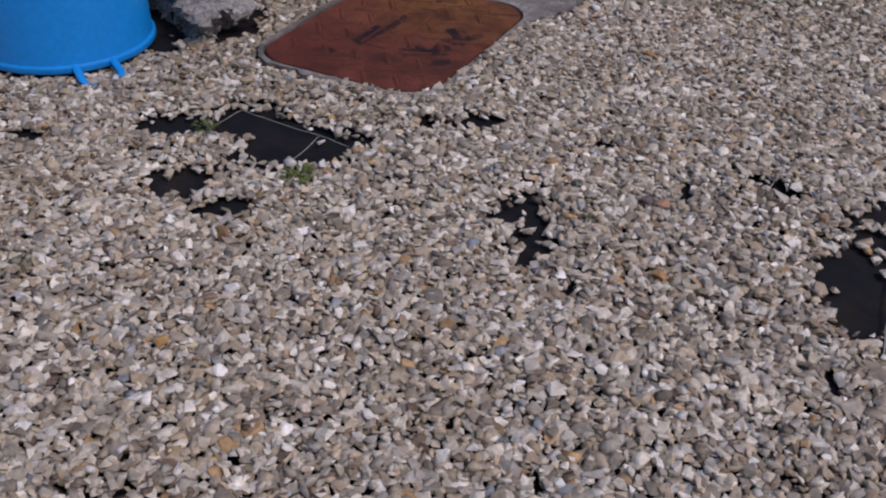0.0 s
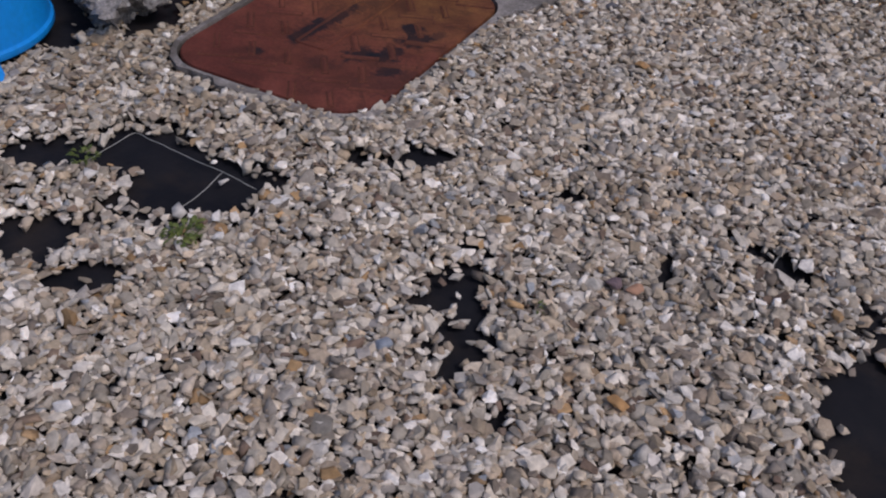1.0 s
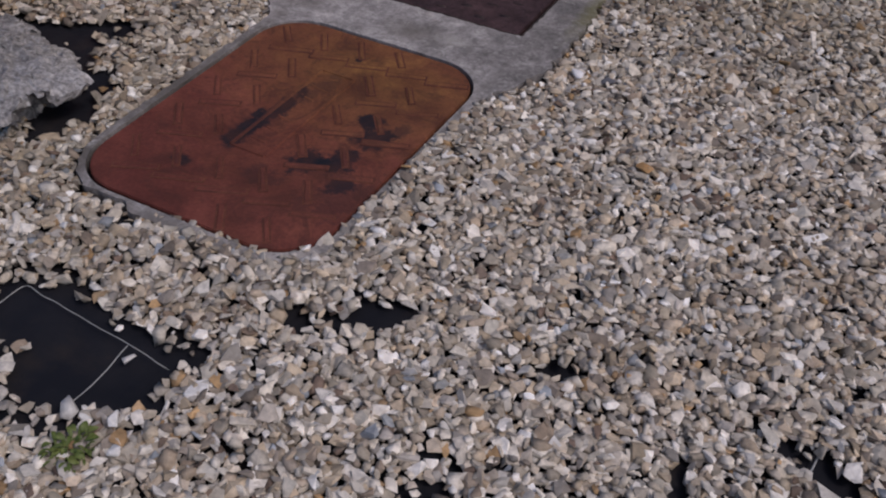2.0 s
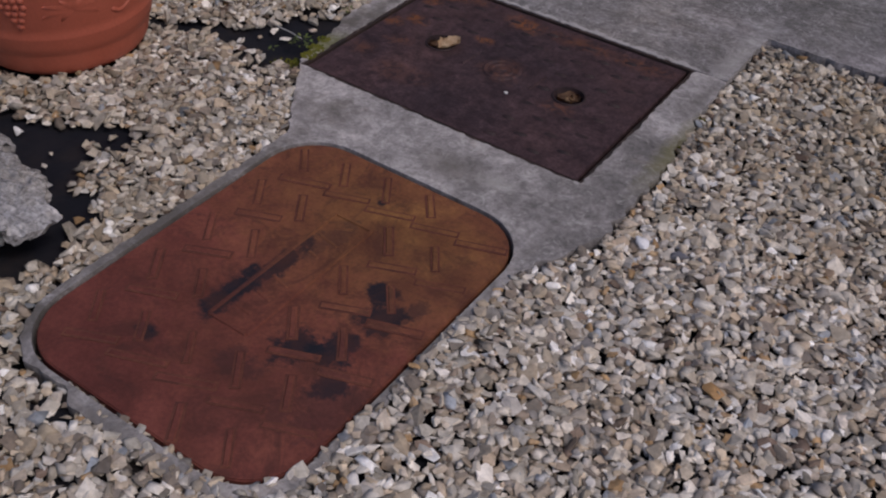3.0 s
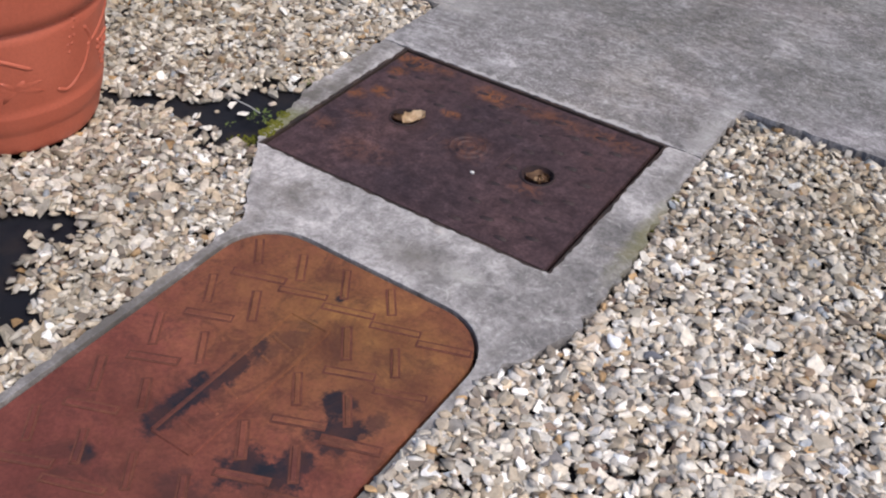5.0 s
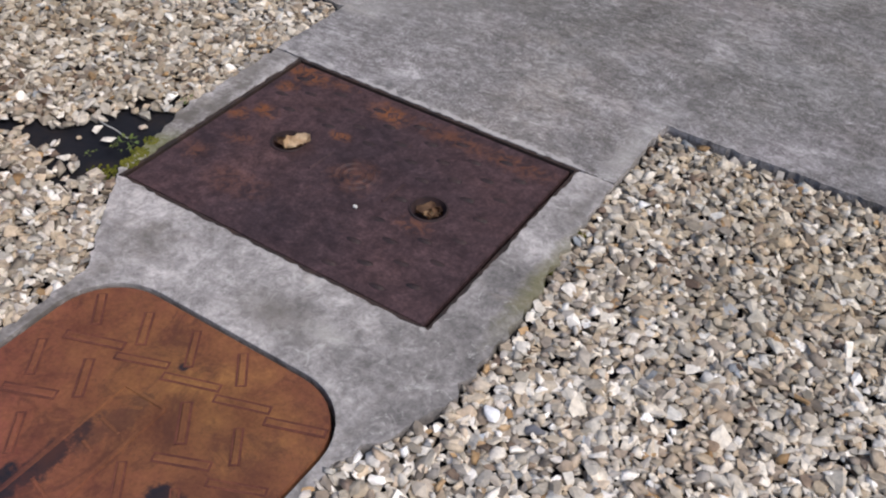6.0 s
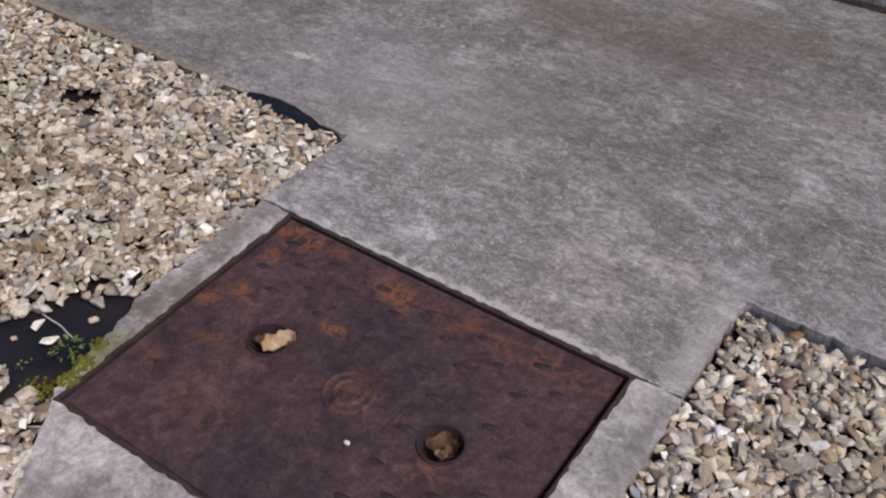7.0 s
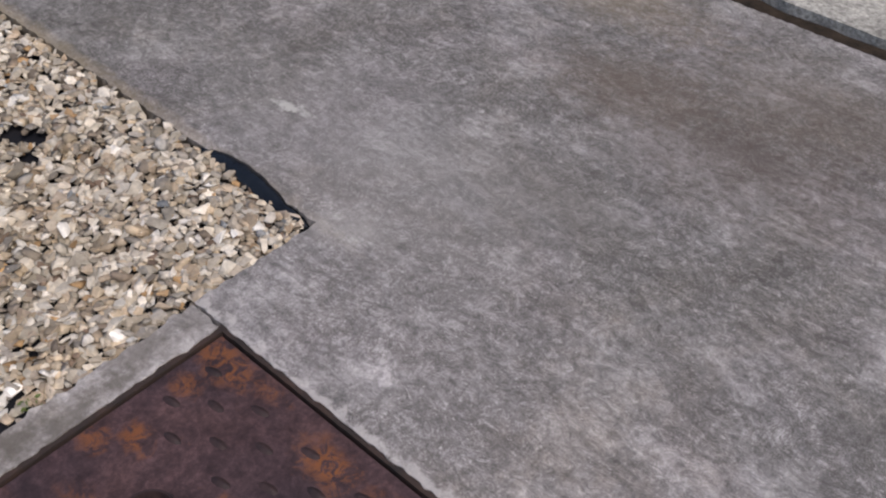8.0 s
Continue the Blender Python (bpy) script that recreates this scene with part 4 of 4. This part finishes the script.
# ---- broken lump of concrete ----
plan = [(-1.415, 1.638), (-1.425, 1.70), (-1.412, 1.76), (-1.398, 1.795), (-1.402, 1.825), (-1.445, 1.848), (-1.52, 1.862), (-1.66, 1.885), (-1.87, 1.92), (-1.90, 1.86), (-1.74, 1.79), (-1.58, 1.715), (-1.49, 1.655)]
centre = Vector((-1.57, 1.785))


def reach_of(a):
    """How far the lump's outline is from its centre in the direction a."""
    d = Vector((math.cos(a), math.sin(a)))
    for p, q in zip(plan, plan[1:] + plan[:1]):
        p, q = Vector(p) - centre, Vector(q) - centre
        e = q - p
        det = d.x * -e.y + d.y * e.x
        if abs(det) > 1e-9:
            r, k = (p.x * -e.y + p.y * e.x) / det, (d.x * p.y - d.y * p.x) / det
            if r > 0 and -1e-6 <= k <= 1 + 1e-6:
                return r
    return 0.1


bm = bmesh.new()
steps = 150
rings = []
for share, height in ((0.5, -0.035), (0.60, -0.03), (0.62, -0.005), (0.66, 0.012), (0.74, 0.026), (0.86, 0.038), (0.96, 0.050), (0.985, 0.060), (0.95, 0.068), (0.85, 0.072), (0.77, 0.073), (0.68, 0.074), (0.59, 0.075), (0.49, 0.075), (0.39, 0.076), (0.28, 0.076), (0.17, 0.077), (0.07, 0.077)):
    ring = []
    for k in range(steps):
        a = 2 * math.pi * k / steps
        r = reach_of(a) * share
        p = Vector((centre.x + r * math.cos(a), centre.y + r * math.sin(a), height))
        p.z *= 0.92 - 0.16 * max(0.0, min(1.0, (p.x + 1.56) / 0.16)) if height > 0 else 1.0
        face = 1.0 if height < 0.068 else 0.35
        chip = noise.cell(p * 24) * 0.6 + noise.cell(p * 55 + Vector((3.3, 1.7, 0.9))) * 0.4
        p -= Vector((math.cos(a), math.sin(a), 0.35)) * (0.020 * chip * face)
        d = noise.noise_vector(p * 14) * 0.024 * face + noise.noise_vector(p * 38) * 0.020 * face + noise.noise_vector(p * 90) * 0.008
        ring.append(bm.verts.new(p + Vector((d.x, d.y, d.z * 0.7))))
    rings.append(ring)
for u, v in zip(rings, rings[1:]):
    for k in range(steps):
        bm.faces.new((u[k], u[(k + 1) % steps], v[(k + 1) % steps], v[k]))
bm.faces.new(rings[-1])
rubble = tagged(mesh_object("concrete_lump", bm, M_RUBBLE, True, 18), "broken grey lump of rough concrete lying on the membrane", "rubble")


# ---- weeds, moss, threads ----
weed_leaves = []


def weed(x, y, size, count, label):
    ob = thing("weed", x, y, float(level(x, y)) - 0.006, label, "weed", "weeds in the gravel")
    for k in range(count):
        if len(weed_leaves) < 5:
            bm = bmesh.new()
            leaf_blade(bm, (0, 0, 0), 0.0, 1.0, (0.14, 0.2, 0.17, 0.24, 0.12)[len(weed_leaves)], (0.9, 0.5, 1.2, 0.7, 0.3)[len(weed_leaves)], 0.8)
            leaf = mesh_object("leaf", bm, M_LEAF, True, 180)
            weed_leaves.append(leaf.data)
        else:
            leaf = new("leaf", weed_leaves[random.randrange(5)])
        leaf.parent = ob
        a, r = random.uniform(0, 6.283), size * 0.45 * math.sqrt(random.random())
        m = pose(r * math.cos(a), r * math.sin(a), random.uniform(0, size * 0.2), random.uniform(-25, 25), random.uniform(-25, 15), math.degrees(a) + random.uniform(-60, 60))
        leaf.matrix_basis = m @ Matrix.Scale(size * random.uniform(0.13, 0.27), 4)
    return ob


weed(-0.898, 1.240, 0.058, 90, "small yellow-green weed growing between stones")
weed(-1.175, 1.318, 0.045, 50, "small green weed growing at the membrane's edge")
weed(-1.520, 2.492, 0.040, 40, "small bright green weed beside the concrete surround")
weed(-1.545, 2.44, 0.024, 10, "tiny green weed on the black membrane")
weed(-1.525, 2.655, 0.03, 18, "tiny green weed at the concrete's edge")
weed(-0.375, 1.375, 0.03, 16, "tiny green weed between stones")
weed(-1.14, 0.80, 0.045, 20, "small green weed between stones")
weed(0.22, 1.02, 0.05, 24, "small green weed between stones")


def clump(name, spots, material, label, category):
    bm = bmesh.new()
    for x, y, z, r, n in spots:
        for k in range(n):
            a, q = random.uniform(0, 6.283), r * math.sqrt(random.random())
            s = random.uniform(0.0014, 0.0030)
            bmesh.ops.create_icosphere(bm, subdivisions=1, radius=s, matrix=Matrix.Translation((x + q * math.cos(a), y + q * math.sin(a), z + random.uniform(-0.0025, 0.0003))))
    return tagged(mesh_object(name, bm, material, True, 180), label, category, kind="stuff")


clump("moss", ((-1.468, 2.455, 0.0, 0.015, 150), (-1.474, 2.485, 0.0, 0.016, 170), (-1.484, 2.52, 0.0, 0.013, 90), (-1.485, 2.43, -0.014, 0.02, 80), (-1.52, 2.43, -0.026, 0.02, 40)), M_MOSS, "olive-yellow moss growing over the concrete's edge", "moss")
clump("edge_moss", tuple((-0.762 - 0.012 * k / 5, 2.55 + 0.05 * k, -0.012, 0.012, 16) for k in range(5)), M_MOSS, "thin olive moss along the surround's edge", "moss")


def thread(pts, label, radius=0.0007):
    line = []
    for q in smooth_line([(x, y, 0) for x, y in pts], 8):
        q = q + noise.noise_vector((q.x * 25, q.y * 25, 5)) * 0.003
        line.append((q.x, q.y, float(level(q.x, q.y)) - 0.018 + 0.010 * (0.5 + 0.5 * noise.noise((q.x * 12, q.y * 12, 2)))))
    bm = bmesh.new()
    tube(bm, line, radius, 6)
    return tagged(mesh_object("thread", bm, M_STRING, True, 180), label, "thread", "frayed membrane threads")


thread(((-1.175, 1.314), (-1.172, 1.37), (-1.166, 1.424), (-1.12, 1.423), (-1.065, 1.419), (-0.961, 1.412), (-0.886, 1.402)), "pale frayed thread lying on black membrane")
thread(((-0.961, 1.412), (-0.957, 1.37), (-0.956, 1.33), (-0.958, 1.30)), "pale frayed thread lying on black membrane", 0.0008)
thread(((0.118, 1.66), (0.124, 1.58), (0.134, 1.49), (0.139, 1.412), (0.143, 1.32), (0.148, 1.227)), "long pale thread across the bare membrane", 0.0017)
thread(((0.140, 1.302), (0.18, 1.315), (0.25, 1.31)), "pale frayed thread lying on black membrane", 0.0009)
thread(((-0.105, 1.70), (-0.107, 1.655)), "short pale thread in the gravel", 0.0013)
thread(((-1.614, 2.522), (-1.58, 2.522), (-1.54, 2.516)), "short white thread on black membrane", 0.0013)
thread(((-1.74, 3.078), (-1.66, 3.076), (-1.58, 3.068)), "pale thread along a fold of membrane", 0.0011)

# ---- membrane fold at the path's edge ----
bm = bmesh.new()
rows = []
for i in range(31):
    t = i / 30
    x = -1.81 + 0.285 * t
    h = math.sin(math.pi * min(1.0, t * 0.92 + 0.04)) ** 0.6
    w = noise.noise((x * 30, 1, 1)) * 0.004 + 0.006 * math.sin(math.pi * t * 1.6)
    rows.append([bm.verts.new((x, PATH_Y0 + w + h * (0.010 - 0.034 * k), -0.022 + h * (0.027 - 0.012 * k + 0.010 * math.sin(math.pi * k)))) for k in (0, 0.2, 0.4, 0.6, 0.8, 1)])
for a, b in zip(rows, rows[1:]):
    for k in range(5):
        bm.faces.new((a[k], a[k + 1], b[k + 1], b[k]))
bmesh.ops.solidify(bm, geom=list(bm.faces), thickness=0.0012)
fold = mesh_object("membrane_fold", bm, M_FOLD, True, 180)
tagged(fold, "folded black membrane edge sticking up beside the path", "membrane", kind="structure")


# ---- gravel ----
def stone_shapes(n, points, seed):
    """Angular, slightly rounded stones as convex hulls: lists of vertices and triangles."""
    rng = np.random.default_rng(seed)
    shapes = []
    while len(shapes) < n:
        p = rng.normal(size=(points, 3))
        p /= np.linalg.norm(p, axis=1)[:, None]
        p *= rng.uniform(0.72, 1.05, (points, 1))
        p[:, 2] = np.clip(p[:, 2], -0.8, rng.uniform(0.55, 0.85))
        p[:, 0] = np.clip(p[:, 0], -1, rng.uniform(0.7, 1.0))
        p[:, 1] = np.clip(p[:, 1], rng.uniform(-1.0, -0.7), 1)
        bm = bmesh.new()
        for q in p:
            bm.verts.new(q)
        out = bmesh.ops.convex_hull(bm, input=bm.verts)
        bmesh.ops.delete(bm, geom=[g for g in out["geom_interior"] if isinstance(g, bmesh.types.BMVert)], context="VERTS")
        bmesh.ops.triangulate(bm, faces=bm.faces)
        bm.verts.index_update()
        shapes.append((np.array([v.co[:] for v in bm.verts]), np.array([[v.index for v in f.verts] for f in bm.faces])))
        bm.free()
    return shapes


def scatter(name, xy, z, size, shapes, material, seed, tilt=0.36, smooth_share=0.35):
    rng = np.random.default_rng(seed)
    n = len(xy)
    which = rng.integers(0, len(shapes), n)
    ax = size[:, None] * np.stack([np.ones(n), rng.uniform(0.58, 0.95, n), rng.uniform(0.28, 0.55, n)], 1)
    yaw, tx, ty = rng.uniform(0, 2 * np.pi, n), rng.normal(0, tilt, n), rng.normal(0, tilt, n)
    verts, faces, smooth, base = [], [], [], 0
    for k, (pv, pf) in enumerate(shapes):
        idx = np.nonzero(which == k)[0]
        p = pv[None] * ax[idx][:, None, :]
        c, s = np.cos(tx[idx])[:, None], np.sin(tx[idx])[:, None]
        p = np.stack([p[..., 0], p[..., 1] * c - p[..., 2] * s, p[..., 1] * s + p[..., 2] * c], -1)
        c, s = np.cos(ty[idx])[:, None], np.sin(ty[idx])[:, None]
        p = np.stack([p[..., 0] * c + p[..., 2] * s, p[..., 1], -p[..., 0] * s + p[..., 2] * c], -1)
        c, s = np.cos(yaw[idx])[:, None], np.sin(yaw[idx])[:, None]
        p = np.stack([p[..., 0] * c - p[..., 1] * s, p[..., 0] * s + p[..., 1] * c, p[..., 2]], -1)
        p += np.concatenate([xy[idx], z[idx][:, None]], 1)[:, None, :]
        f = pf[None] + (base + np.arange(len(idx)) * len(pv))[:, None, None]
        verts.append(p.reshape(-1, 3)), faces.append(f.reshape(-1, 3))
        smooth.append(np.full(len(idx) * len(pf), k < smooth_share * len(shapes)))
        base += len(idx) * len(pv)
    verts, faces, smooth = np.concatenate(verts), np.concatenate(faces), np.concatenate(smooth)
    data = bpy.data.meshes.new(name)
    data.vertices.add(len(verts)), data.loops.add(faces.size), data.polygons.add(len(faces))
    data.vertices.foreach_set("co", verts.astype(np.float32).ravel())
    data.loops.foreach_set("vertex_index", faces.astype(np.int32).ravel())
    data.polygons.foreach_set("loop_start", np.arange(0, faces.size, 3, dtype=np.int32))
    data.polygons.foreach_set("use_smooth", smooth)
    data.update(calc_edges=True)
    data.validate()
    data.materials.append(material)
    return new(name, data)


def free_of_slabs(x, y, margin):
    """True where stones may lie: outside the path, the surround and the standing things."""
    ok = y < PATH_Y0 - margin - np.where(x > TONGUE_X1, 0.007, 0.0)
    ok &= ~((x > TONGUE_X0 - margin) & (x < TONGUE_X1 + margin) & (y > 2.62 - margin))
    left = np.interp(y, [1.6, 1.63, 1.70, 2.235, 2.30, 2.385, 2.44, 2.53, 2.62], [-1.2, -1.27, -1.325, -1.325, -1.375, -1.435, -1.47, -1.488, -1.512])
    right = np.interp(y, [1.6, 1.65, 1.72, 2.17, 2.235, 2.31, 2.52, 2.70], [-0.93, -0.88, -0.842, -0.832, -0.792, -0.760, -0.757, -0.775])
    ok &= ~((y > 1.648 - margin) & (y < 2.64) & (x > left - margin) & (x < right + margin))
    ok &= np.hypot(x - POT[0], y - POT[1]) > 0.152 + margin * 0.5
    ok &= np.hypot(x - TUB[0], y - TUB[1]) > 0.198 + margin * 0.5
    return ok


def field(pitch, seed, bounds, size, sink, margin, keep_bare=0.02):
    rng = np.random.default_rng(seed)
    x0, y0, x1, y1 = bounds
    gx, gy = np.meshgrid(np.arange(x0, x1, pitch), np.arange(y0, y1, pitch))
    gx = gx + (np.arange(gx.shape[0]) % 2)[:, None] * pitch / 2
    xy = np.stack([gx.ravel(), gy.ravel()], 1) + rng.normal(0, pitch * 0.27, (gx.size, 2))
    s = np.clip(rng.lognormal(math.log(size), 0.28, len(xy)), size * 0.5, size * 1.9)
    x, y = xy[:, 0], xy[:, 1]
    rag = np.array([noise.noise((a * 28, b * 28, 0.5)) + 0.6 * noise.noise((a * 70, b * 70, 3)) for a, b in xy]) * 0.30
    openness = bare(x, y)
    ok = free_of_slabs(x, y, margin + s * 0.25) & (rng.random(len(xy)) < np.maximum(keep_bare, np.clip((1.40 - openness * (1 + rag)) / 0.55, 0, 1) ** 2.0))
    thin = np.array([noise.noise((a * 5, b * 5, 8)) for a, b in xy])
    z = level(x, y) - sink + rng.normal(0, 0.0022, len(xy)) + 0.003 * thin
    z = np.where(openness > 0.9, level(x, y) - 0.013, z)
    return xy[ok], z[ok], s[ok]


shapes = stone_shapes(44, 12, 5)
near = (-3.0, 0.28, 1.45, PATH_Y0)
xy1, z1, s1 = field(0.0144, 11, near, 0.0132, 0.0095, 0.003, 0.0)
xy2, z2, s2 = field(0.0150, 12, near, 0.0118, 0.0055, 0.002, 0.022)
xy3, z3, s3 = field(0.0215, 13, (-3.6, -0.9, 2.2, PATH_Y0), 0.0165, 0.008, 0.003, 0.0)
xy4, z4, s4 = field(0.0180, 14, (-2.0, 0.45, 0.8, PATH_Y0), 0.0112, 0.0098, 0.003, 0.0)
outer = (xy3[:, 0] < near[0] + 0.01) | (xy3[:, 0] > near[2] - 0.01) | (xy3[:, 1] < near[1] + 0.01)
xy3, z3, s3 = xy3[outer], z3[outer], s3[outer]
gravel = scatter("gravel", np.concatenate([xy1, xy2, xy3, xy4]), np.concatenate([z1, z2, z3, z4]), np.concatenate([s1, s2, s3, s4]), shapes, M_STONE, 21)
tagged(gravel, "loose cream, tan and grey crushed gravel over black membrane", "gravel", kind="stuff")


# ---- single stones that stand out from the rest ----
rng_stone = np.random.default_rng(77)
single = stone_shapes(6, 15, 9)
for k, (x, y, size, tone, words) in enumerate((
        (-0.797, 0.900, 0.019, (0.85, 0.84, 0.83), "large white angular stone lying on the gravel"),
        (-0.678, 1.095, 0.015, (0.84, 0.82, 0.79), "white angular stone lying on the gravel"),
        (-0.518, 1.193, 0.017, (0.33, 0.38, 0.46), "blue-grey stone lying on the gravel"),
        (-0.206, 1.255, 0.018, (0.50, 0.29, 0.13), "orange-brown stone lying on the gravel"),
        (-0.295, 1.475, 0.017, (0.20, 0.15, 0.17), "dark purple-brown stone lying on the gravel"),
        (-0.265, 1.480, 0.016, (0.48, 0.28, 0.19), "reddish-brown stone lying on the gravel"),
        (-0.810, 0.745, 0.019, (0.52, 0.31, 0.12), "rust-orange stone lying on the gravel"),
        (-0.640, 2.352, 0.016, (0.17, 0.17, 0.19), "dark slate-grey stone lying on the gravel"),
        (-0.720, 2.868, 0.015, (0.86, 0.84, 0.81), "round white stone lying on the gravel"),
        (-0.490, 2.130, 0.018, (0.46, 0.27, 0.12), "rust-orange stone lying on the gravel"),
        (-0.700, 2.345, 0.018, (0.80, 0.80, 0.82), "pale white stone lying beside the surround"),
        (-1.770, 2.850, 0.017, (0.82, 0.78, 0.71), "cream stone lying on the gravel"),
        (-1.705, 1.965, 0.016, (0.86, 0.85, 0.83), "white stone lying beside broken concrete"),
        (-1.600, 2.505, 0.013, (0.78, 0.72, 0.64), "flat cream stone lying on black membrane"),
        (-1.545, 2.555, 0.011, (0.70, 0.58, 0.47), "tan stone chip lying on black membrane"),
        (-1.075, 1.300, 0.018, (0.72, 0.67, 0.60), "cream stone lying on black membrane"),
        (-1.045, 1.268, 0.016, (0.66, 0.60, 0.53), "pale tan stone lying on black membrane"),
        (-0.945, 1.392, 0.011, (0.76, 0.72, 0.68), "small pale stone lying on black membrane"),
        (-0.925, 1.290, 0.015, (0.80, 0.80, 0.78), "white stone lying on black membrane"),
        (-0.880, 1.300, 0.014, (0.78, 0.77, 0.75), "white stone lying beside a weed"),
        (-0.850, 1.262, 0.013, (0.80, 0.79, 0.77), "white stone lying beside a weed"),
        (0.125, 1.470, 0.016, (0.62, 0.56, 0.50), "pale tan stone lying on black membrane"),
        (0.175, 1.495, 0.017, (0.60, 0.47, 0.38), "tan stone lying on black membrane"),
        (0.130, 1.265, 0.017, (0.70, 0.65, 0.60), "cream stone lying on black membrane"))):
    m = Nodes("stone_tone", 0.72, spec=0.35)
    g1, g2 = m.noise(110, 4, 0.6), m.noise(420, 3, 0.6)
    mat = m.done(m.mix(0.6, tone, m.ramp(g1, [(0.3, 0.6), (0.7, 1.2)]), "MULTIPLY"), m.bump(g2, 0.0012, 0.6, m.bump(g1, 0.004, 0.4)))
    pv, pf = single[k % len(single)]
    bm = bmesh.new()
    vs = [bm.verts.new(v) for v in pv * np.array([size, size * rng_stone.uniform(0.68, 0.9), size * 0.55])]
    for f in pf:
        bm.faces.new([vs[i] for i in f])
    bmesh.ops.bevel(bm, geom=bm.edges[:], offset=size * 0.07, segments=1, affect="EDGES", clamp_overlap=True)
    ob = mesh_object("stone", bm, mat, True, 45)
    on_bare = float(bare(np.array([x]), np.array([y]))[0]) > 0.9
    ob.matrix_world = pose(x, y, float(level(x, y)) + (-0.014 if on_bare else 0.002), rng_stone.uniform(-12, 12), rng_stone.uniform(-12, 12), rng_stone.uniform(0, 360))
    tagged(ob, words, "stone", "single stones")
